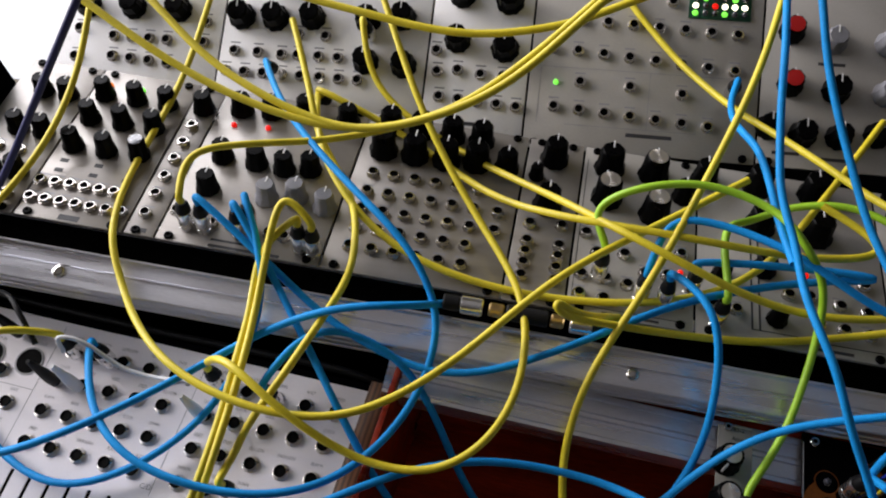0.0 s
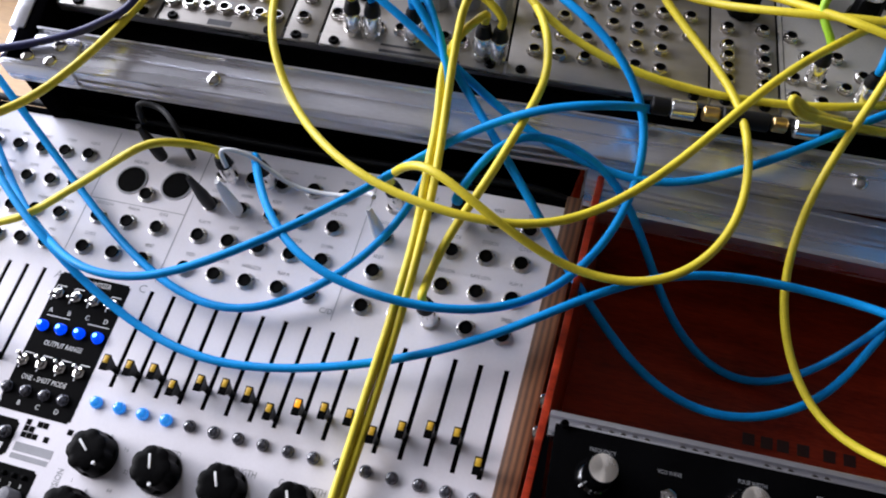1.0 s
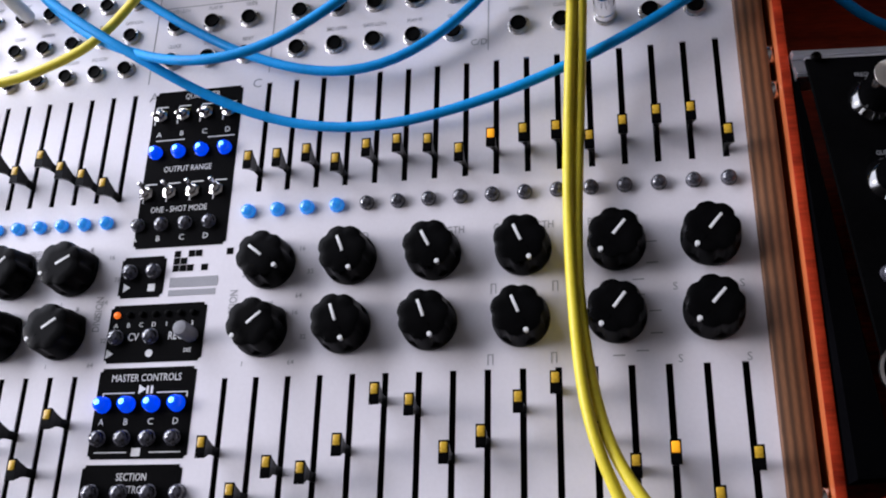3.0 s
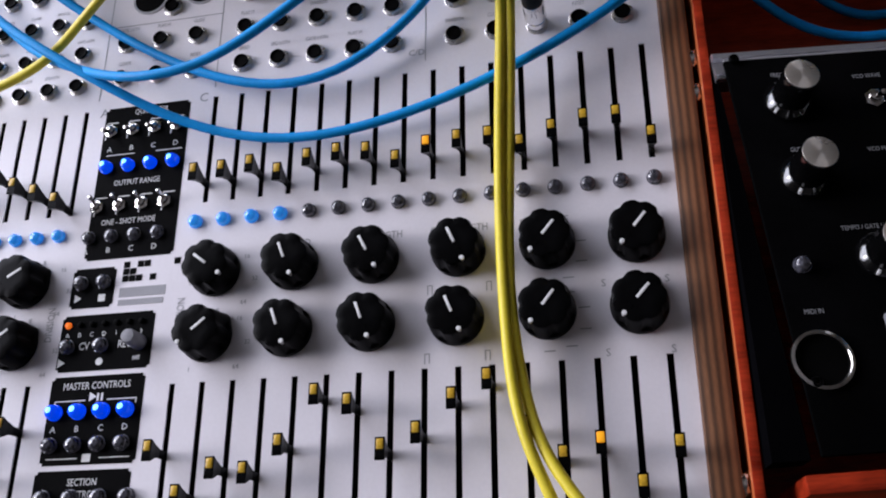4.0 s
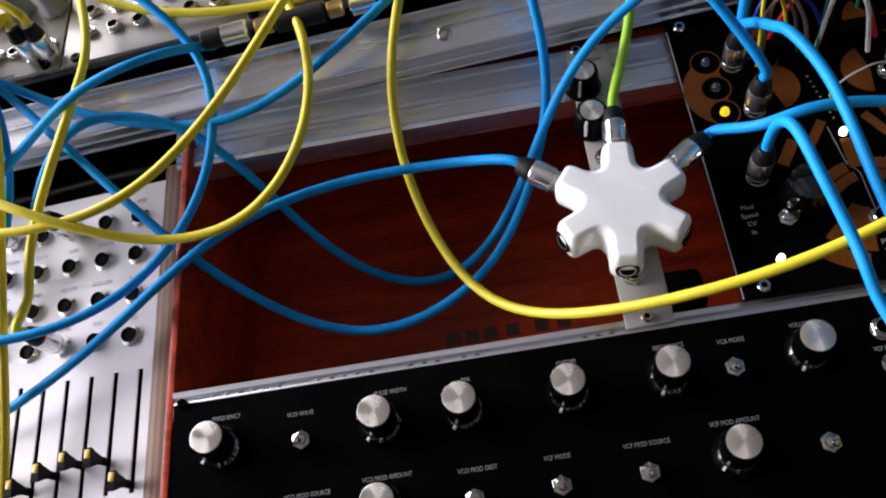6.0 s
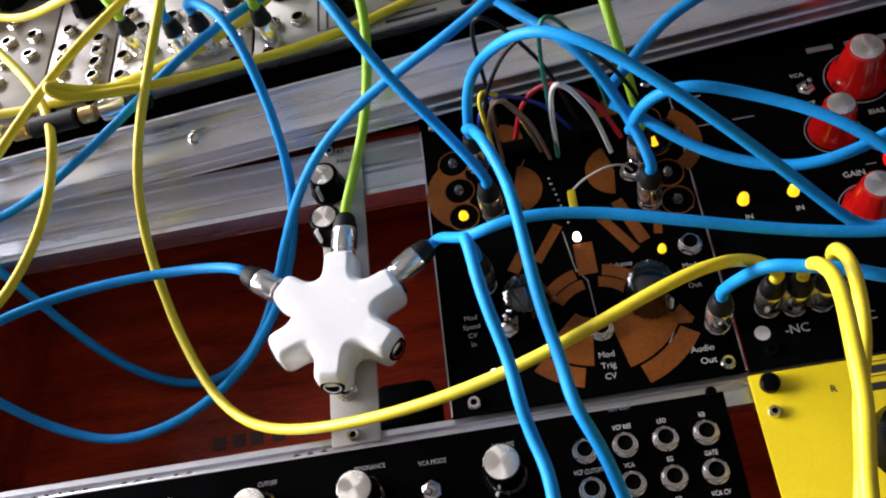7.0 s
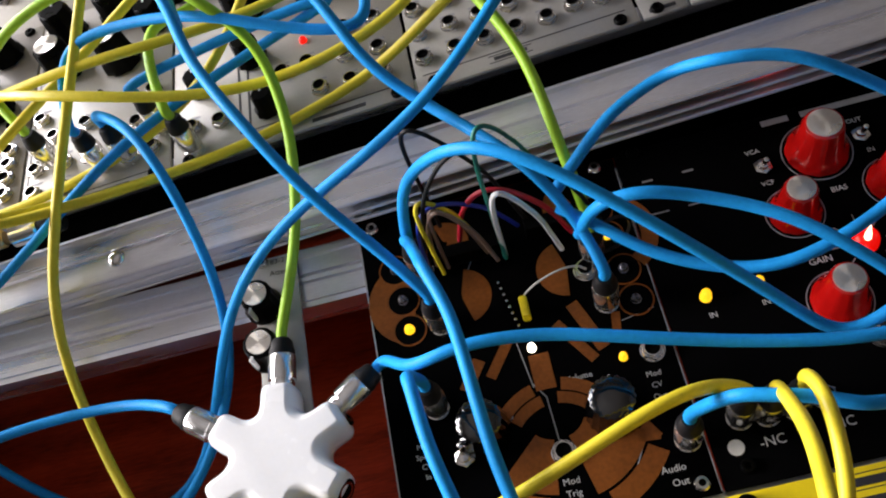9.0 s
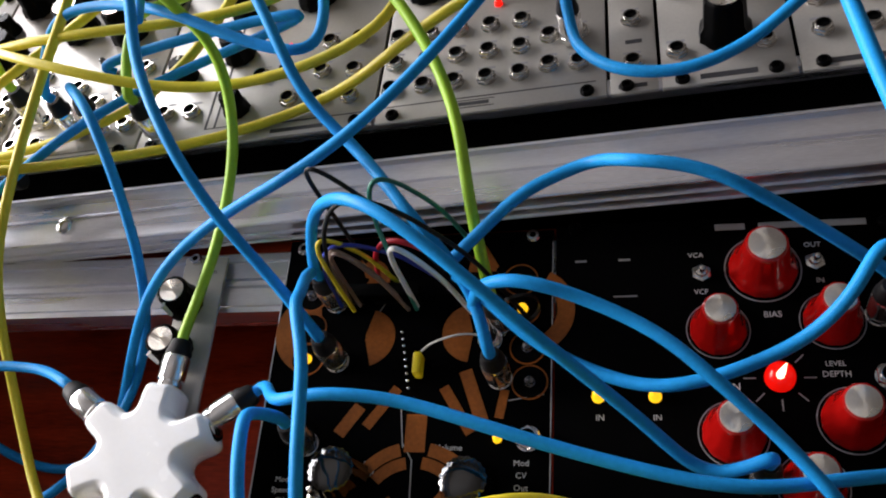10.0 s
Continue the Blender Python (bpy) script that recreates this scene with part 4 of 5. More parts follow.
def star_hub():
    """Six-armed white signal hub lying on the narrow module."""
    q = thing("star_splitter_hub", "white six-armed star cable splitter with black socket rims", "cable splitter", WOOD @ at(178.5, 38.6, 3, -7))
    n, arms = 180, [math.radians(30 + 60 * k) for k in range(6)]

    def inside(r, a):
        """Signed distance to six round-ended arms melted into a small disc."""
        x, y = r * math.cos(a), r * math.sin(a)
        d = math.hypot(x, y) - 14.8
        for b in arms:
            u, v = x * math.cos(b) + y * math.sin(b), abs(y * math.cos(b) - x * math.sin(b))
            p, q2 = abs(u - 12.6) - 10.1, v - 2.8
            e = math.hypot(max(p, 0), max(q2, 0)) + min(max(p, q2), 0) - 3.6
            h = max(0.0, 6.0 - abs(d - e)) / 6.0
            d = min(d, e) - h * h * 6.0 * 0.25
        return d

    def edge(a, d):
        lo, hi = 4.0, 34.0
        for _ in range(26):
            mid = (lo + hi) / 2
            lo, hi = (mid, hi) if inside(mid, a) < d else (lo, mid)
        return lo
    bm = bmesh.new()
    prev = None
    for inset, z in ((2.6, 0), (0.9, 0.9), (0.15, 3), (0, 6), (0, 9), (0.3, 12.2), (0.9, 14.2), (1.7, 15.4), (2.6, 15.9), (2.9, 15.98), (3.2, 16.0)):
        ring = []
        for k in range(n):
            a = 2 * math.pi * k / n
            r = edge(a, -inset)
            ring.append(bm.verts.new((r * math.cos(a) * MM, r * math.sin(a) * MM, z * MM)))
        if prev:
            for k in range(n):
                bm.faces.new((prev[k], prev[(k + 1) % n], ring[(k + 1) % n], ring[k]))
        else:
            bm.faces.new(ring)
        prev = ring
    bm.faces.new(prev)
    part("body", finish("body", bm, HUBWHITE, 60), q)
    rim = lathe("socket_rim", [(4.4, -1), (4.4, 0.5), (3.4, 0.7), (2.6, 0.6), (2.4, 0.3), (0.1, 0.25)], [NICKEL, HOLE], 20, None, [1, 1, 0, 1, 1, 1])
    for k in range(6):
        a = 30 + 60 * k
        part("socket", rim, q, pose(0, 0, 0.0086, 0, 0, a) @ pose(0.0261, 0, 0, 0, 78, 0))


star_hub()

# ---- the flight case ----
def flight_case():
    c = thing("flight_case", "black flight case with aluminium edge rails and riveted corners", "case", CASE)
    part("front_wall", grounded(box("front_wall", -378, 560, -33.5, -30, -100, -16.8, BLACKCASE, 0.5), CASE), c)
    part("lining", box("lining", -372, 560, -33, -2, -60, -22, TOLEX, 1), c, None, "dark felt lining")
    part("left_wall", grounded(box("left_wall", -384, -374, -45, 95, -100, 2, BLACKCASE, 1), CASE), c)
    part("bottom", grounded(box("bottom", -374, 560, -30, 330, -100, -70, TOLEX, 1), CASE), c)
    # edge rail: an L of aluminium with a ridge and two grooves
    part("edge_rail", rail("edge_rail", -376, 560, ((-45.6, -16.5), (-46.4, -16), (-46.4, -15.4), (-45.6, -15), (-45.6, -9.6), (-46.4, -9.2), (-46.4, -8.6), (-45.6, -8.2), (-45.6, -2.6), (-46.2, -2), (-46, -1), (-45.2, -0.6), (-37, -0.6), (-36.4, -1.8), (-34.4, -1.8), (-33.8, -0.6), (-27, -0.6), (-26.4, 0.6), (-26.2, 1.8), (-25.2, 1.8), (-25, 1.2), (-25, -16.5)), ALU), c, None, "scuffed aluminium edge rail")
    part("corner", box("corner", -388, -350, -48, -28, -16, 1.2, ALU, 2.5), c, None, "riveted steel corner")
    for u, v in ((-374, -42), (-360, -34), (-362, -43), (-281, -38), (30, -38), (345, -38)):
        part("rivet", lathe("rivet", [(3.6, -1), (3.4, 0.6), (2.4, 1.5), (0.8, 1.8)], NICKEL, 18, smooth=60), c, at(u, v, 1.0 if u < -340 else -0.4))
    part("side_rail", box("side_rail", -388, -380, -28, 95, -12, 3, ALU, 1), c, None, "aluminium edge rail")
    bm = bmesh.new()
    add_box(bm, -372, 560, -8, -1.5, -8, -1.6, 0.4)
    part("module_rail", finish("module_rail", bm, ALU), c)


flight_case()

# ---- modules in the flight case ----


def round_knob(parent, x, y, r, h, z0=1.6, material=None, turn=0, cap=None):
    m = material or PLASTIC
    k = part("knob", lathe("round_knob_%s_%.1f_%.1f" % (m.name, r, h), [(r * 1.15, 0.6), (r * 1.1, h * 0.25), (r * 0.95, h * 0.35), (r * 0.88, h * 0.92), (r * 0.75, h), (r * 0.3, h)], m, 24,
                           lambda a, z: 1 - 0.05 * math.cos(9 * a)), parent, at(x, y, z0, turn))
    key = ("rkpt", r, h)
    if key not in MESHES:
        MESHES[key] = box("pointer", -0.45, 0.45, r * 0.2, r * 0.9, h - 0.1, h + 0.25, PRINT, 0.1)
    part("pointer", MESHES[key], k, None, "white pointer line")
    if cap:
        part("cap", lathe("round_cap_%s_%.1f_%.1f" % (cap.name, r, h), [(r * 0.72, h - 0.1), (r * 0.72, h + 0.3), (r * 0.2, h + 0.4)], cap, 20), k, None, "pale knob cap")
    return k


def module(row, name, label, u0, u1, material, knobs=(), jacks=(), leds=(), screws=True, v0=-5, v1=120.5, words=()):
    q = thing(name, label, "synthesizer module", row)
    part("panel", box("panel", u0 + 0.2, u1 - 0.2, v0, v1, 0, 1.6, material, 0.3), q)
    top = at(0, 0, 1.6)
    for kn in knobs:
        round_knob(q, *kn)
    for x, y in jacks:
        part("jack_socket", socket_mesh(3.5), q, top @ at(x, y))
        bar(x - 3.5, x + 3, y + 5.4, y + 6.4, GREYPRINT, q, top, "socket_caption")
    for x, y, m in leds:
        led(q, x, y, m, 1.5, 2.2).matrix_basis = top @ at(x, y)
    if screws:
        for x in ((u0 + 7, u1 - 7) if u1 - u0 > 30 else (u0 + 6,)):
            for y in (v0 + 3, v1 - 3):
                part("screw", screw_mesh(2.6, PLASTIC), q, top @ at(x, y))
    for x0, x1, y0, y1 in words:
        bar(x0, x1, y0, y1, DARKPRINT, q, top, "printed_bar")
    return q


def grid(us, vs):
    return [(u, v) for v in vs for u in us]


K = 13
module(ROW1, "utility_module", "silver utility module with black pointer knobs", -366, -318, SILVER,
       [(x, y, 5.6, K) for x in (-345, -329) for y in (24, 58, 92)], [(-350, 7), (-339, 6), (-327, 7), (-336, 41), (-350, 42)])
module(ROW1, "drum_module", "silver drum module with nine black knobs and two rows of sockets", -317, -254, SILVER,
       [(x, y, 5.6, K + 1) for x in (-307, -286.5) for y in (51, 75, 97)] + [(-266.5, 75, 5.6, K + 1), (-266.5, 97, 5.6, K + 1), (-266.5, 52, 5.6, K + 1, 1.6, PLASTIC, 60, LEDCLEAR)],
       [(-313 + 8.8 * k, 21) for k in range(6)] + [(-313 + 9 * k, 7.5) for k in range(7)],
       [(-308, 107, LEDORANGE), (-297, 107, LEDGREEN), (-287, 107, LEDGREEN)],
       words=[(-310, -305, 38, 41), (-289, -284, 38, 41), (-269, -264, 38, 41), (-310, -305, 30, 33), (-289, -284, 30, 33), (-269, -264, 30, 33), (-292, -280, -4, 0)])
module(ROW1, "narrow_output_module", "narrow silver module with a column of sockets", -253, -236, SILVER, [(-244, 99, 6, K)], [(-246, v) for v in (10, 25, 39, 54, 68, 83)], words=[(-250, -241, -3, 0)])
module(ROW1, "voice_module", "silver voice module with black knobs and small red lamps", -235, -143, SILVER,
       [(-198, 61, 6, K), (-181, 60, 6, K), (-166, 63, 6, K), (-184, 36, 6, K, 1.6, GREYPL), (-168, 40, 6, K, 1.6, GREYPL), (-150, 36, 6, K, 1.6, GREYPL), (-219, 62, 6, K),
        (-221, 103, 6.4, K), (-202, 105, 6.4, K), (-182, 110, 6.4, K), (-155, 108, 6.4, K), (-219, 36, 6, K)],
       [(-230, 16), (-219, 13), (-208, 11), (-197, 12), (-186, 12), (-175, 11), (-166, 10), (-157, 12), (-149, 10), (-150, 62)], [(-222, 90, LEDRED), (-201, 92, LEDRED)],
       words=[(-205, -165, -4.5, -2.5), (-205, -185, 0, 1.5)])
module(ROW1, "patchbay_module", "silver mixer module with a dense grid of sockets", -142, -44, SILVER,
       [(-128, 88, 7.5, 16), (-109, 88, 7.5, 16), (-90, 88, 7.5, 16), (-72, 90, 7.5, 16), (-54, 90, 6.5, 15), (-128, 109, 7, 15), (-109, 109, 7, 15), (-90, 109, 7, 15), (-72, 109, 7, 15)],
       grid([-130 + 12.4 * k for k in range(6)], (12, 26, 40, 54, 69)) + [(-54, 54), (-54, 40)])
module(ROW1, "slew_module", "silver module with two columns of sockets and black knobs", -43, -10, SILVER,
       [(-27, 66, 7.5, 15), (-27, 104, 7.5, 16), (-36, 88, 4, 10)], [(x, y) for x in (-35, -17) for y in (12, 21, 29, 37)] + [(-17, 52), (-35, 50)])
module(ROW1, "oscillator_module", "pale oscillator module with large silver-capped black knobs", -9, 58, PALE,
       [(6, 79, 8, 17, 1.6, PLASTIC, 20, SPUN), (34, 72, 8, 17, 1.6, PLASTIC, 0, SPUN), (6, 104, 8, 17), (32, 104, 8, 17, 1.6, PLASTIC, 0, SPUN), (50, 90, 6, 13)],
       [(4, 37), (19, 39), (31, 28), (43, 29), (-3, 20), (10, 20), (22, 18), (-3, 7), (10, 6), (50, 12), (-3, 50), (50, 46)], [(50, 33, LEDRED), (24, 56, LEDCLEAR)],
       words=[(-7, -6.6, 0, 110), (-7, 54, -0.2, 0.2), (10, 40, -3.5, -2)])
module(ROW1, "filter_module", "pale filter module with outlined fields and black knobs", 59, 160, PALE,
       [(62, 108, 7, 14), (93, 108, 8, 16), (125, 108, 8, 16), (72, 36, 5, 10), (101, 12, 5, 10), (93, 76, 8, 16), (125, 76, 8, 16), (95, 45, 6, 12)],
       [(108, 30), (119, 31), (123, 14), (136, 12.5), (149, 11.5), (149, 26), (135, 28), (80, 14), (68, 15), (136, 45), (149, 45)], [(118, 46, LEDRED)],
       words=[(88, 89, 4, 70), (92, 93, 4, 70), (88, 112, 3.5, 4), (115, 156, 2, 2.6), (118, 140, -3, -1)])
module(ROW1, "dual_envelope_module", "pale module with printed captions and twin rows of sockets", 161, 248, PALE,
       [(175, 100, 8, 16), (205, 100, 8, 16), (233, 100, 8, 16), (175, 68, 7, 14), (205, 68, 7, 14), (233, 68, 7, 14)],
       grid((166, 179, 191, 203.5, 216), (11.5, 26, 41)) + [(227, 14), (238, 13), (227, 30), (238, 30)], [(206, 54, LEDRED)],
       words=[(164, 244, 2.5, 3), (190, 207, -2.6, -2.2), (190, 207, 1, 1.4), (192, 205, -1.4, 0.4)])
module(ROW1, "blank_utility_module", "narrow pale utility module with two sockets", 249, 266, PALE, [(257, 70, 6, 12)], [(257.5, 9), (257.5, 33), (257.5, 50)], words=[(255, 261, 20, 22), (252, 262, -3, -1)])
module(ROW1, "mixer_module", "pale mixer module with tall black knobs", 267, 312, PALE, [(290, 18, 8, 18, 1.6, PLASTIC, 20, SPUN), (290, 50, 8, 18), (290, 82, 8, 18)], [(273, 12), (303, 12), (303, 45), (273, 45)], words=[(280, 299, -3, -0.5)])
module(ROW1, "clock_module", "pale clock module with round knobs", 313, 380, PALE, [(330, 60, 7, 15), (355, 60, 7, 15), (330, 90, 7, 15), (355, 90, 7, 15)], grid((322, 338, 354, 370), (14, 30)), words=[(320, 345, -3, -0.5)])

J2 = dict(v0=-4, v1=124.5)
module(ROW2, "upper_mixer_module", "bright white module with knobs and two rows of sockets", -368, -251, WHITEROW,
       [(-282, 69, 7.5, 13), (-314, 69, 7.5, 13), (-346, 68, 7.5, 13), (-282, 98, 7.5, 13), (-314, 98, 7.5, 13)],
       [(-324 + 13 * k, 34 - 0.7 * k) for k in range(4)] + [(-325 + 12.4 * k, 48) for k in range(4)] + [(-350, 32), (-350, 52), (-262, 48), (-262, 62)],
       words=[(-352, -347, 20, 24), (-332, -327, 20, 24), (-300, -276, 3, 5.4)], **J2)
module(ROW2, "upper_sequencer_module", "bright white module with large black knobs", -250, -112, WHITEROW,
       [(-238, 67.7, 8, 14), (-215, 68, 8, 14), (-151, 42.6, 7.5, 14), (-126, 41.8, 7.5, 14), (-153, 70.7, 7.5, 14), (-130, 74, 7.5, 14), (-190, 70, 7.5, 14), (-215, 96, 8, 14)],
       [(-244 + 12.7 * k, 30) for k in range(8)] + [(-240, 44), (-224, 44), (-208, 43.5), (-197, 44), (-183, 44), (-170, 44), (-198, 58), (-180, 58)], words=[(-192, -172, 5, 8)], **J2)
module(ROW2, "upper_envelope_module", "bright white module with black knobs beside a wider one", -111, -46, WHITEROW,
       [(-93, 61.5, 7.5, 14), (-62, 58, 8, 14), (-93, 92, 7.5, 14), (-62, 90, 8, 14)], [(-101 + 12.4 * k, 23.5 - 0.8 * k) for k in range(5)] + [(-106, 54), (-104, 40), (-91, 42), (-76, 40), (-62, 40)],
       words=[(-95, -70, 6, 8.4)], **J2)
disp = module(ROW2, "display_module", "grey module with rows of sockets and a small lamp display", -45, 96, PALE, [],
              [(-28 + 15.8 * k, 23 - 1.0 * k) for k in range(7)] + [(-13, 40), (18, 39), (50, 36.5), (79, 33.5)] + [(-32 + 16.1 * k, 61.5 - 1.1 * k) for k in range(8)] + [(-15 + 16 * k, 81 - 0.6 * k) for k in range(7)] + [(40, 97)],
              [(-28, 39, LEDGREEN)], words=[(18, 46, 7, 9.4)], **J2)
for x0, x1, y0, y1 in ((-38, 84, 49, 49.3), (-38, -37.7, 12, 49), (30, 30.3, 12, 49), (84, 84.3, 12, 49), (-20, 60, 12, 12.3)):
    bar(x0, x1, y0, y1, GREYPRINT, disp, at(0, 0, 1.6), "outline")
part("display", box("display", 50, 88, 87, 104, 1.6, 2.4, GREENPCB, 0.3), disp, None, "green lamp matrix")
for k in range(6):
    for j in range(3):
        led(disp, 0, 0, (LEDRED if (k, j) == (2, 1) else LEDWHITE) if j == 1 and k != 1 else LEDGREEN if (k + j) % 3 == 0 else LEDCLEAR, 1.7, 1.2, "lamp").matrix_basis = at(54 + 6 * k, 90.5 + 5 * j, 2.4)
module(ROW2, "upper_knob_module", "pale module with black knobs, two of them red-capped", 97, 205, PALE,
       [(113, 82, 7, 14, 1.6, PLASTIC, 0, RED), (138, 77, 7, 14, 1.6, GREYPL, 0), (114, 48, 7, 14, 1.6, PLASTIC, 0, RED), (141, 46, 7.5, 14), (103, 20, 7, 14), (123, 17, 7.5, 14), (144, 17, 7, 14), (166, 20, 7, 14),
        (170, 46, 7, 14, 1.6, GREYPL), (170, 78, 7, 14, 1.6, GREYPL)], [(186, 20), (186, 46), (186, 76)], words=[(106, 122, 4, 6), (134, 150, 2, 4), (130, 146, 62, 64)], **J2)


# ---- patch cables ----
def spline(pts, n):
    """Catmull-Rom through the points."""
    out = []
    ps = [pts[0], *pts, pts[-1]]
    for k in range(1, len(ps) - 2):
        a, b, c, d = ps[k - 1:k + 3]
        for j in range(n):
            u = j / n
            out.append(0.5 * ((2 * b) + (c - a) * u + (2 * a - 5 * b + 4 * c - d) * u * u + (3 * b - a - 3 * c + d) * u ** 3))
    out.append(pts[-1])
    return out


def eased(pts, n):
    """Take the kinks out of a line, keeping its ends."""
    for _ in range(n):
        pts = pts[:2] + [(a + b * 2 + c) * 0.25 for a, b, c in zip(pts[1:], pts[2:], pts[3:-1])] + pts[-2:]
    return pts


FRAMES = [(m, m.inverted()) for m in (SEQ, WOOD, CASE, ROW1, ROW2)]


def floor_under(k, u, v):
    """Height, in millimetres over its frame, of the surface that a cable rests on."""
    if k == 0:
        return 3.6 if 7 < u < 18 and v < 92 else 0.2 if -426 < u <= 7 and -286 < v < 87 else None
    if k == 1:
        return 1.7 if u > 0 and -134 < v < -5 or u > 208 and v < 118 else -64 if u > -3 and v < 112 else None
    if k == 2:
        return 0.4 if -58 < v < -28 and u > -388 else None
    if k == 3:
        return 1.7 if -8 < v < 118 and -366 < u < 380 else None
    return 1.7 if 0 < v < 124 and -366 < u < 205 else None


def cleared(pts, r):
    """Lift a line off whatever it would sink into, then ease it."""
    need = []
    for p in pts:
        most = 0.0
        for k, (m, inv) in enumerate(FRAMES):
            q = inv @ p / MM
            f = floor_under(k, q.x, q.y)
            if f is not None and f - (60 if k != 1 or f > 0 else 200) < q.z < f + r:
                most = max(most, f + r - q.z)
        need.append(most)
    return [p + Vector((0, 0, max(d * math.exp(-((i - j) / 7) ** 2) for j, d in enumerate(need)) * MM)) for i, p in enumerate(pts)]


def tube(name, pts, r, material, seg=12):
    """A round jacket swept along a line, with frames carried along it."""
    bm = bmesh.new()
    rings = []
    t = (pts[1] - pts[0]).normalized()
    nrm = t.orthogonal().normalized()
    for k, p in enumerate(pts):
        t = (pts[min(k + 1, len(pts) - 1)] - pts[max(k - 1, 0)]).normalized()
        nrm = (nrm - t * nrm.dot(t)).normalized()
        bi = t.cross(nrm)
        rings.append([bm.verts.new(p + (nrm * math.cos(2 * math.pi * j / seg) + bi * math.sin(2 * math.pi * j / seg)) * r) for j in range(seg)])
    for p, q in zip(rings, rings[1:]):
        for j in range(seg):
            bm.faces.new((p[j], p[(j + 1) % seg], q[(j + 1) % seg], q[j]))
    bm.faces.new(rings[0])
    bm.faces.new(rings[-1])
    return finish(name, bm, material, 60)


def plug(parent, m, z=2.0):
    """A metal plug body with its black strain relief, standing in a socket."""
    b = part("plug", lathe("plug_body", [(2.4, z), (2.4, z + 1.4), (4.0, z + 1.7), (4.1, z + 4.2), (3.8, z + 4.5), (3.8, z + 5.0), (4.5, z + 5.4), (4.5, z + 14), (4.1, z + 15.0), (3.4, z + 15.1)], STEEL, 24), parent, m, "bright metal plug body")
    part("strain_relief", lathe("strain_relief", [(4.1, z + 14.5), (4.2, z + 16.6), (3.8, z + 17.6), (3.4, z + 20.4), (2.6, z + 21.6)], RUBBER, 18, lambda a, h: 1), b, None, "black strain relief")


def cable(material, label, pts, a=None, b=None, r=2.02):
    vs = [Vector(p) * MM for p in pts]
    q = thing("patch_cable", label, "cable", None, "patch cables")
    for end, first in ((a, True), (b, False)):
        tip = vs[0] if first else vs[-1]
        if end and end[0] == "hub":
            m = WOOD @ at(178.5, 38.6, 10.7, end[1], 0, 0) @ at(24.5, 0, 0, 0, 0, 84) @ Matrix.Diagonal((1.12, 1.12, 0.95, 1))
            plug(q, m, -1)
            up = (m.to_3x3() @ Vector((0, 0, 1))).normalized()
            root = m.translation + up * 0.0185
            ends = [root, root + up * 0.006]
            vs = ends + vs[1:] if first else vs[:-1] + ends[::-1]
        elif end:
            m = end[0] @ at(end[1], end[2], 1.6)
            up = (m.to_3x3() @ Vector((0, 0, 1))).normalized()
            plug(q, m)
            root = m.translation + up * 0.0215
            if first:
                vs[0] = root + up * 0.006
                vs.insert(0, root)
            else:
                vs[-1] = root + up * 0.006
                vs.append(root)
    # no bend sharper than the jacket allows where it leaves a plug
    if a:
        vs = vs[:2] + [p for p in vs[2:] if (p - vs[1]).length > 0.016]
    if b:
        vs = [p for p in vs[:-2] if (p - vs[-2]).length > 0.016] + vs[-2:]
    part("jacket", tube("jacket", cleared(eased(spline(vs, 9), 14), r + 0.3), r * MM, material), q)
    return q


cable(BLUE, "blue patch cable sagging low over the white sequencer", [(-354, 120, 121), (-313, 78, 118), (-276, 40, 114), (-233, 9, 112), (-186, -15, 95), (-132, -28, 95), (-70, -17, 99), (-12, 6, 107), (39, 43, 108), (81, 66, 92), (130, 72, 80), (166, 58, 82)], None, ("hub", 144))
cable(BLUE, "bright blue patch cable looping between the modules", [(-625, 358, 324), (-584, 323, 299), (-518, 269, 261), (-452, 215, 222), (-388, 161, 182), (-324, 110, 140), (-257, 59, 98), (-184, 10, 94), (-122, -2, 98), (-69, 46, 102), (-50, 108, 129), (-84, 164, 144)], None, (ROW1, -186, 12))
cable(BLUE, "bright blue patch cable looping between the modules", [(-352, 118, 103), (-309, 74, 99), (-271, 36, 96), (-234, 11, 108), (-199, -5, 119), (-162, -4, 124), (-118, 18, 132), (-82, 56, 125), (-47, 93, 124), (-8, 109, 137), (28, 121, 132), (38, 138, 108)], None, None)
cable(BLUE, "bright blue patch cable looping between the modules", [(-146, 73, 127), (-114, 32, 129), (-77, 11, 128), (-26, 13, 116), (12, 35, 106), (35, 79, 101), (38, 124, 112), (16, 152, 136), (-30, 183, 141), (-81, 224, 138), (-126, 274, 122)], (SEQ, -140, 69), (ROW2, -208, 29))
cable(BLUE, "blue patch cable dipping into the wooden case", [(-100, 174, 165), (-57, 129, 136), (-14, 84, 116), (26, 42, 93), (63, 19, 62), (101, 13, 56), (138, 33, 50), (162, 71, 52), (179, 106, 80), (175, 150, 122), (145, 183, 122)], (ROW1, -190, 6), (ROW1, 41, 9))
cable(BLUE, "blue patch cable curled inside the wooden case", [(-39, 70, 117), (-17, 102, 126), (31, 98, 102), (66, 57, 48), (105, 43, 24), (144, 58, 37), (183, 94, 83), (220, 115, 101), (273, 128, 116), (309, 158, 120), (338, 201, 119)], (SEQ, -38, 68), None)
cable(BLUE, "bright blue patch cable looping between the modules", [(-111, 158, 149), (-91, 154, 162), (-57, 129, 135), (-13, 109, 109), (46, 98, 97), (100, 124, 105), (154, 162, 111), (213, 191, 104), (249, 197, 109), (219, 195, 112), (156, 190, 117)], (ROW1, -210, 6), (ROW1, 55, 20))
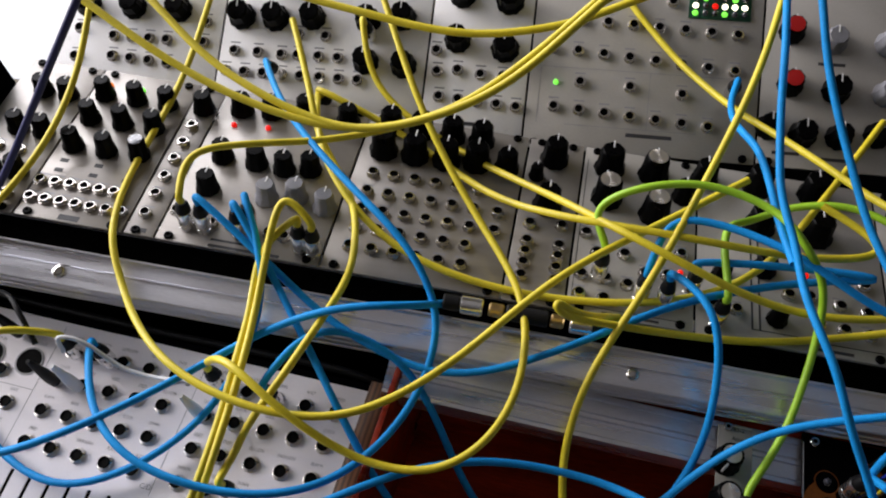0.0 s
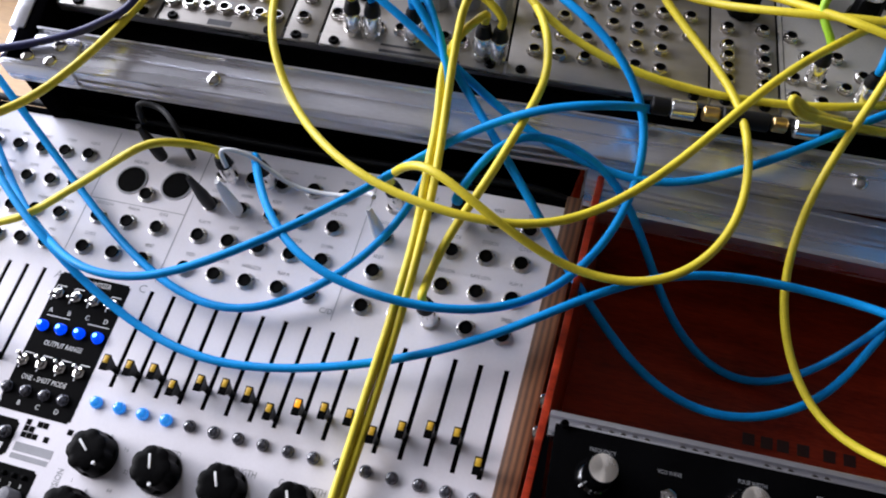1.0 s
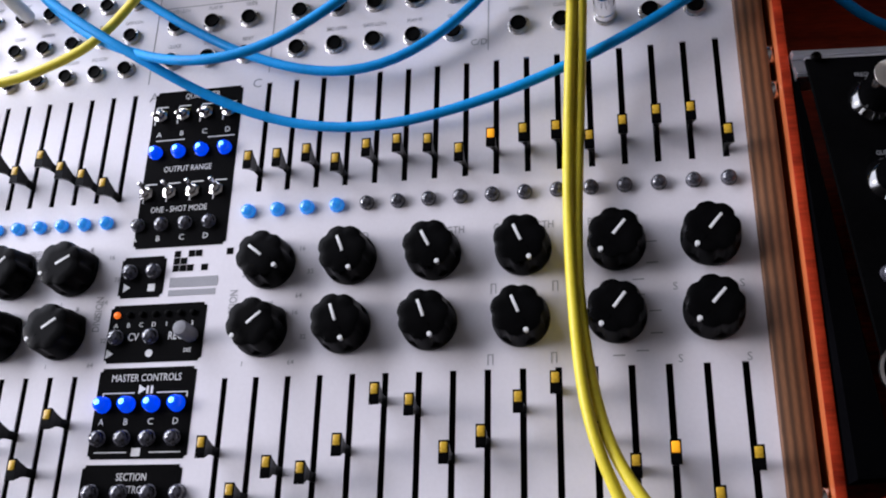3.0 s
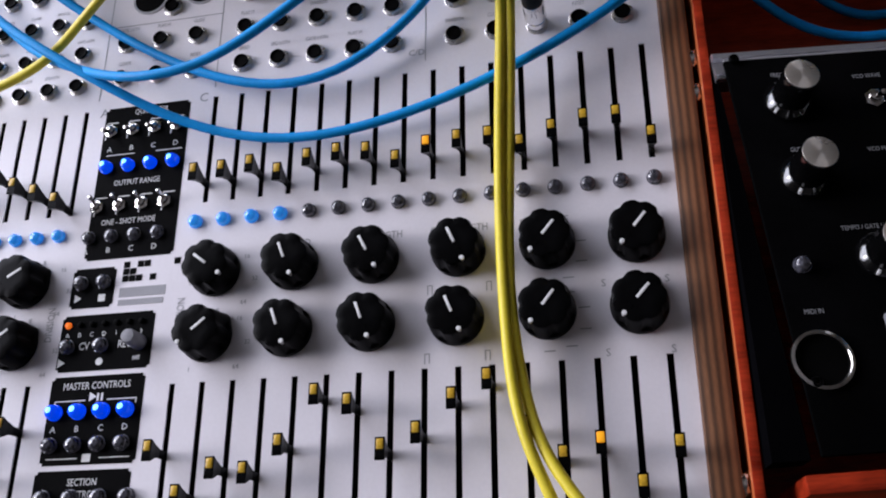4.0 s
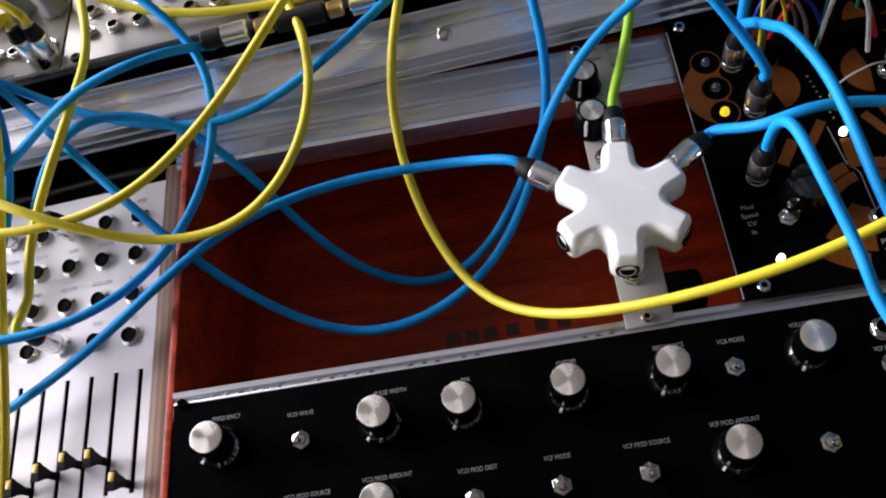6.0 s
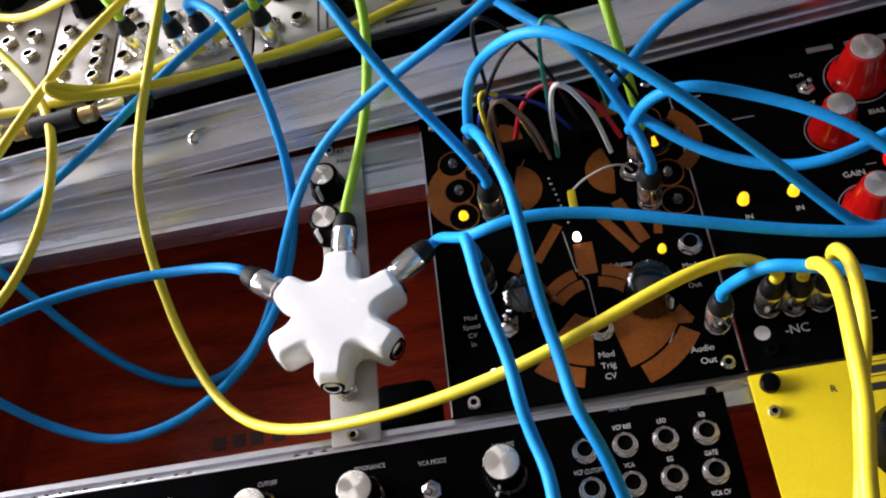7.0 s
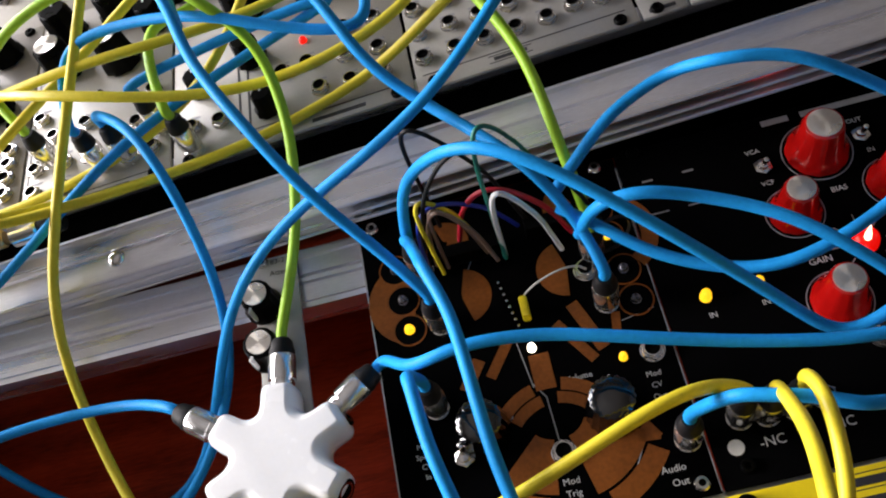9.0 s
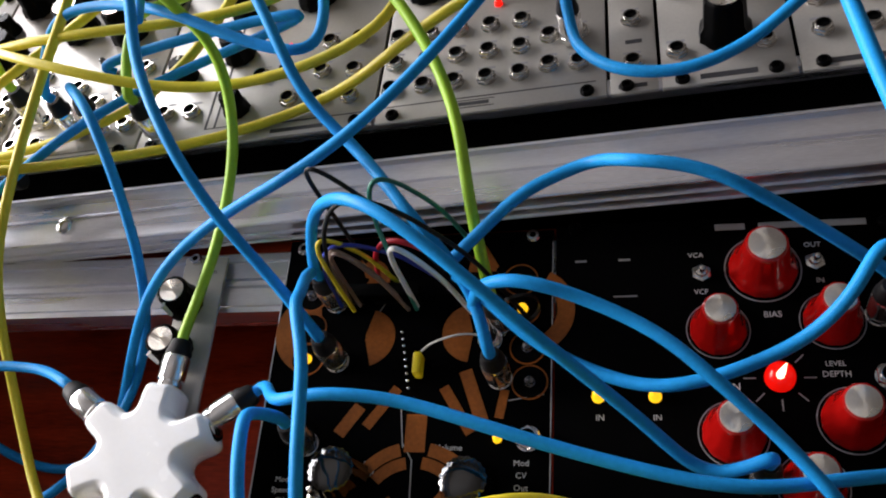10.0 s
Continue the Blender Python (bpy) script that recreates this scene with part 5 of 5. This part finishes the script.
cable(YELLOW, "yellow patch cable hanging over the panels", [(-173, 363, 145), (-168, 304, 135), (-163, 243, 125), (-161, 187, 120), (-152, 138, 121), (-126, 94, 120), (-83, 61, 136), (-34, 50, 134), (13, 59, 127), (53, 97, 124), (93, 156, 125), (138, 202, 119), (178, 241, 116)], None, None)
cable(YELLOW, "yellow patch cable hanging over the panels", [(-72, 78, 120), (-51, 68, 142), (-17, 52, 135), (19, 44, 115), (55, 47, 111), (79, 68, 113), (87, 104, 113), (76, 149, 113), (37, 193, 117), (-2, 237, 141), (-37, 291, 166), (-67, 338, 187)], (SEQ, -72, 71), None)
cable(YELLOW, "yellow patch cable running straight down over the sequencer", [(-59, 159, 146), (-59, 132, 138), (-55, 101, 130), (-53, 72, 126), (-50, 42, 123), (-51, 7, 116), (-54, -29, 106), (-56, -68, 99), (-55, -107, 101), (-51, -147, 105), (-39, -178, 102), (-21, -224, 99)], (ROW1, -155, 3), None)
cable(YELLOW, "yellow patch cable running straight down over the sequencer", [(-45, 158, 142), (-51, 157, 154), (-54, 137, 145), (-52, 103, 131), (-47, 61, 127), (-47, 17, 118), (-50, -26, 105), (-53, -69, 97), (-53, -108, 99), (-46, -151, 102), (-31, -176, 105), (-6, -213, 111)], (ROW1, -147, 2), None)
cable(YELLOW, "yellow patch cable hanging over the panels", [(-37, 18, 114), (-41, 31, 112), (-35, 47, 122), (-24, 72, 130), (-16, 103, 131), (-11, 132, 130), (-17, 159, 129), (-29, 182, 122), (-46, 203, 118), (-65, 224, 123), (-79, 251, 131), (-102, 291, 142)], (SEQ, -40, 16), None)
cable(YELLOW, "yellow patch cable hanging over the panels", [(-267, -26, 263), (-251, 3, 217), (-240, 23, 185), (-232, 52, 164), (-224, 91, 152), (-214, 130, 148), (-207, 171, 150), (-205, 213, 160), (-210, 255, 176), (-216, 311, 196)], None, None)
cable(YELLOW, "yellow patch cable hanging over the panels", [(-366, 5, 104), (-324, 6, 102), (-296, 7, 101), (-272, 12, 103), (-251, 20, 106), (-231, 32, 114), (-212, 41, 124), (-195, 47, 135), (-180, 58, 137), (-169, 66, 132), (-160, 72, 121), (-160, 67, 119)], None, (SEQ, -161, 69))
cable(YELLOW, "yellow patch cable hanging over the panels", [(-213, 225, 249), (-161, 207, 228), (-108, 190, 208), (-58, 181, 195), (-12, 182, 188), (29, 198, 190), (62, 225, 201), (93, 258, 217), (131, 300, 236)], None, None)
cable(YELLOW, "yellow patch cable hanging over the panels", [(-182, 252, 234), (-133, 222, 218), (-96, 200, 205), (-54, 186, 195), (-13, 181, 189), (25, 192, 193), (61, 213, 203), (95, 247, 224), (134, 285, 247)], None, None)
cable(YELLOW, "yellow patch cable hanging over the panels", [(-120, 155, 148), (-111, 172, 158), (-84, 190, 150), (-47, 211, 136), (-3, 243, 125), (36, 280, 122), (70, 331, 135), (110, 369, 134)], (ROW1, -220, 6), None)
cable(YELLOW, "yellow patch cable hanging over the panels", [(-87, 264, 113), (-22, 248, 89), (35, 215, 98), (86, 194, 123), (146, 189, 131), (212, 199, 114), (250, 213, 111), (217, 233, 114)], (ROW2, -170, 12), None)
cable(YELLOW, "yellow patch cable hanging over the panels", [(-77, 301, 128), (-46, 272, 105), (18, 243, 92), (82, 208, 118), (142, 175, 136), (213, 170, 105), (286, 191, 105), (276, 238, 108)], (ROW2, -150, 60), None)
cable(YELLOW, "yellow patch cable hanging over the panels", [(-87, 262, 113), (-54, 205, 128), (-7, 164, 118), (54, 152, 102), (123, 161, 94), (184, 186, 99), (216, 239, 105), (247, 312, 94)], (ROW2, -172, 10), None)
cable(YELLOW, "yellow patch cable hanging over the panels", [(-95, 251, 212), (-54, 248, 205), (-26, 247, 201), (1, 246, 197), (30, 247, 195), (56, 253, 195), (82, 261, 198), (109, 274, 204), (150, 293, 213)], None, None)
cable(YELLOW, "yellow patch cable hanging over the panels", [(29, 430, 77), (66, 395, 84), (91, 370, 88), (116, 347, 92), (140, 324, 97), (165, 300, 102), (191, 278, 110), (217, 255, 118), (242, 232, 125), (290, 192, 144)], None, None)
cable(YELLOW, "yellow patch cable hanging in a long loop round the splitter", [(186, 391, 196), (180, 335, 178), (173, 278, 159), (157, 222, 138), (139, 164, 123), (116, 112, 93), (114, 65, 66), (141, 16, 57), (198, -3, 81), (269, 1, 96), (334, 26, 97), (354, 30, 77)], None, (UPPER, 320.5, 17))
cable(YELLOW, "yellow patch cable lying along the case edge", [(126, 152, 102), (109, 139, 122), (98, 137, 135), (102, 134, 128), (123, 141, 114), (159, 149, 102), (202, 161, 88), (247, 179, 80), (292, 187, 101), (325, 195, 109), (358, 193, 113)], None, None)
cable(GREEN, "lime green patch cable ending in the white splitter", [(102, 186, 119), (105, 197, 130), (124, 205, 143), (156, 213, 145), (189, 207, 142), (206, 190, 143), (220, 179, 124), (222, 163, 107), (220, 142, 95), (214, 113, 86), (205, 81, 76)], (ROW1, 6, 20), ("hub", 83))
cable(GREEN, "lime green patch cable arched over the case", [(169, 173, 118), (170, 206, 117), (183, 223, 104), (200, 232, 108), (226, 235, 114), (253, 225, 117), (285, 196, 119), (304, 168, 110), (313, 145, 102), (316, 121, 91), (315, 96, 73)], (ROW1, 69, 2), (UPPER, 291, 86))
cable(BLUE, "bright blue patch cable looping between the modules", [(176, 348, 190), (180, 309, 180), (183, 284, 174), (185, 258, 167), (188, 233, 160), (192, 208, 154), (202, 184, 148), (210, 158, 144), (226, 130, 138), (238, 110, 120), (251, 95, 100), (259, 81, 86)], None, (UPPER, 233, 74))
cable(BLUE, "bright blue patch cable looping between the modules", [(184, 339, 212), (196, 300, 191), (203, 275, 177), (213, 250, 164), (224, 227, 152), (236, 202, 141), (253, 174, 134), (264, 151, 120), (282, 134, 106), (305, 108, 106), (314, 97, 80), (319, 78, 75)], None, (UPPER, 291, 67))
cable(BLUE, "bright blue patch cable looping between the modules", [(253, 107, 79), (264, 115, 101), (290, 107, 125), (314, 94, 124), (344, 72, 101), (368, 57, 70), (385, 45, 53), (402, 48, 58)], (UPPER, 230, 97), (UPPER, 372, 32))
cable(BLUE, "bright blue patch cable looping between the modules", [(310, 102, 87), (321, 112, 89), (333, 121, 92), (345, 128, 91), (357, 131, 92), (370, 125, 100), (388, 123, 96), (406, 117, 86), (437, 106, 63)], None, (UPPER, 412, 87))
cable(BLUE, "bright blue patch cable looping between the modules", [(310, 100, 82), (322, 91, 78), (337, 79, 72), (359, 70, 66), (381, 67, 68), (412, 79, 68), (428, 91, 78), (437, 104, 81), (456, 100, 57)], None, None)
cable(BLUE, "bright blue patch cable looping between the modules", [(314, 92, 74), (323, 92, 90), (338, 90, 96), (355, 87, 88), (376, 78, 81), (392, 65, 75), (406, 54, 62), (409, 44, 58), (418, 37, 55)], None, (UPPER, 388, 20))
cable(BLUE, "blue patch cable from the splitter over the black modules", [(236, 63, 75), (254, 56, 87), (273, 57, 92), (298, 57, 85), (330, 50, 77), (362, 44, 67), (397, 40, 59), (429, 48, 46), (478, 56, 31)], ("hub", 32), None)
cable(BLUE, "blue patch cable hanging over the black synth", [(251, 52, 89), (257, 52, 101), (259, 47, 104), (263, 40, 112), (267, 21, 113), (272, 2, 108), (274, -10, 107), (276, -21, 103), (280, -33, 102), (282, -48, 103), (289, -66, 102), (300, -92, 100)], (UPPER, 226, 44), None)
cable(BLUE, "blue patch cable hanging over the black synth", [(255, 104, 82), (260, 97, 92), (265, 88, 100), (269, 80, 107), (276, 63, 108), (280, 42, 109), (283, 19, 107), (287, 0, 103), (290, -14, 105), (295, -26, 99), (298, -37, 92), (302, -54, 84)], None, None)
cable(BLUE, "bright blue patch cable looping between the modules", [(336, 24, 78), (337, 24, 80), (345, 27, 84), (349, 24, 89), (358, 22, 90), (370, 19, 90), (380, 15, 89), (387, 15, 84), (396, 16, 74)], (UPPER, 303, 14), None)
cable(BLUE, "bright blue patch cable looping between the modules", [(343, 198, 112), (338, 197, 90), (342, 192, 81), (348, 180, 84), (361, 169, 86), (381, 166, 85), (400, 174, 83), (416, 186, 85), (440, 205, 89)], (ROW1, 236, 26), None)
cable(BLUE, "bright blue patch cable looping between the modules", [(421, 172, 147), (426, 154, 146), (431, 135, 145), (436, 114, 144), (443, 90, 142), (453, 62, 139), (468, 26, 134)], None, None)
cable(BLUE, "bright blue patch cable looping between the modules", [(128, 178, 118), (144, 197, 131), (171, 198, 133), (207, 186, 135), (236, 174, 127), (263, 170, 119), (262, 199, 120), (247, 240, 130)], (ROW1, 29, 10), None)
cable(BLUE, "bright blue patch cable looping between the modules", [(163, 323, 98), (162, 296, 111), (167, 271, 123), (179, 250, 133), (187, 226, 138), (194, 202, 139), (203, 177, 142)], (ROW2, 79, 39), None)
cable(YELLOW, "yellow patch cable hanging over the yellow module", [(361, 27, 74), (363, 17, 102), (365, 4, 124), (365, -9, 138), (364, -23, 147), (363, -39, 152), (360, -53, 155), (357, -76, 161)], (UPPER, 329, 16), None)
cable(YELLOW, "yellow patch cable hanging over the yellow module", [(370, 28, 72), (369, 26, 83), (370, 24, 93), (372, 16, 101), (372, 4, 104), (370, -10, 105), (365, -27, 106), (362, -44, 106), (355, -69, 105)], (UPPER, 338, 16), None)
cable(NAVY, "dark navy cable hanging beside the case", [(-110, 210, 293), (-138, 185, 255), (-157, 168, 229), (-175, 152, 204), (-194, 135, 178), (-215, 119, 151), (-236, 103, 126), (-267, 87, 105), (-303, 72, 88), (-353, 50, 66)], None, None)

# ---- the coupler that lies in the gap behind the edge rail ----
cp = thing("cable_coupler", "inline cable coupler with silver ends and brass tips", "cable coupler", CASE @ at(-8, -21, 6))
for u0, u1, r, m, nm in ((-64, -55, 4.2, RUBBER, "strain_relief"), (-55, -43, 4.8, STEEL, "plug"), (-40, -32, 3.6, BRASS, "brass_tip"), (-31, -9, 4.4, RUBBER, "sleeve"), (-8, -1, 3.6, BRASS, "brass_tip"), (2, 14, 4.8, STEEL, "plug"), (14, 24, 4.2, RUBBER, "strain_relief")):
    part(nm, lathe("coupler_%d" % u0, [(r * 0.8, 0), (r, 0.8), (r, u1 - u0 - 0.8), (r * 0.8, u1 - u0)], m, 18), cp, at(u0, 0, 5, 0, 0, 90))


# ---- thin leads and loose plugs on the sequencer ----
def thin(name, label, material, pts, r):
    q = thing(name, label, "wire", None, "thin wires")
    part("jacket", tube("jacket", spline([Vector(p) * MM for p in pts], 8), r * MM, material, 8), q)
    return q


def slim_plug(material, x, y, lean, rz, label):
    q = thing("slim_plug", label, "plug", SEQ @ at(x, y, 0, rz, lean))
    part("body", lathe("slim_%s" % material.name, [(1.7, 1.5), (3.0, 3), (3.3, 7), (3.1, 15), (2.2, 24), (1.5, 31), (1.2, 33)], material, 16), q)
    return q


slim_plug(WHITEC, -151, 51, 2, 0, "white slim plug standing in a sequencer socket")
slim_plug(WHITEC, -75, 52, 2, 0, "white slim plug standing in a sequencer socket")
slim_plug(RUBBER, -166, 51, 3, 10, "black slim plug standing in a sequencer socket")
slim_plug(RUBBER, -203, 73, 2, 0, "black slim plug standing in a sequencer socket")
slim_plug(WHITEC, -298, 47, 3, 10, "white slim plug standing in a sequencer socket")
slim_plug(WHITEC, -348, 70, 3, 10, "white slim plug standing in a sequencer socket")
thin("white_lead", "thin white lead between two sequencer sockets", WHITEC, [(-151, 60, 120), (-152, 64, 128), (-140, 66, 124), (-120, 62, 110), (-98, 62, 108), (-80, 62, 116), (-75, 58, 121)], 1.2)
thin("black_lead", "thin black lead between two sequencer sockets", RUBBER, [(-203, 76, 120), (-203, 80, 130), (-192, 80, 130), (-180, 72, 131), (-168, 60, 121)], 1.5)
thin("black_lead", "thin black lead lying behind the sequencer", RUBBER, [(-420, 96, 86), (-330, 97, 84), (-240, 96, 86), (-120, 96, 84), (-20, 97, 86), (10, 96, 80)], 2.2)
thin("white_lead", "thin white lead beside the yellow cable", WHITEC, [(-348, 78, 120), (-350, 84, 128), (-372, 90, 130), (-410, 100, 128)], 1.2)


# coloured jumper wires over the copper module
def jumper(label, material, u0, v0, u1, v1, h, bow, r=0.8):
    pts = []
    for k in range(9):
        s = k / 8
        arch = math.sin(math.pi * s)
        p = UPPER @ Vector(((u0 + (u1 - u0) * s + bow * arch) * MM, (v0 + (v1 - v0) * s) * MM, (5 + h * arch ** 0.7) * MM))
        pts.append(tuple(p / MM))
    return thin("jumper_wire", label, material, pts, r)


jumper("yellow jumper wire arched over the copper module", YELLOW, 238, 92, 253, 103, 40, -8)
jumper("white jumper wire arched over the copper module", WHITEC, 261, 93, 281, 90, 44, -7, 0.95)
jumper("pale brown jumper wire ending on a header pin", BROWNW, 240, 94, 255, 96, 38, -6, 0.7)
jumper("teal jumper wire arched over the copper module", TEAL, 261, 92, 284, 112, 66, -10)
jumper("red jumper wire lying across the copper module", REDW, 246, 104, 286, 96, 34, -4, 1.0)
jumper("dark blue jumper wire arched over the copper module", BLUEW, 233, 94, 268, 104, 34, -10)
jumper("brown jumper wire arched over the copper module", BROWNW, 236, 96, 258, 92, 38, -4)
jumper("black jumper wire arched over the copper module", RUBBER, 232, 98, 300, 88, 70, -6)
jumper("black jumper wire looped beside the header", RUBBER, 240, 112, 272, 104, 66, -14)
tie = thing("cable_tie", "thin black tie looped round the blue cables", "cable tie", UPPER @ at(298, 86, 14, 20, 80))
part("loop", lathe("tie_loop", [(7.6, -0.8), (7.9, -0.8), (7.9, 0.8), (7.6, 0.8)], RUBBER, 28, ring_only=True), tie)
jumper("thin grey resistor lead bridging two pads", DIMPRINT, 264, 76, 287, 80, 8, 2, 0.4)
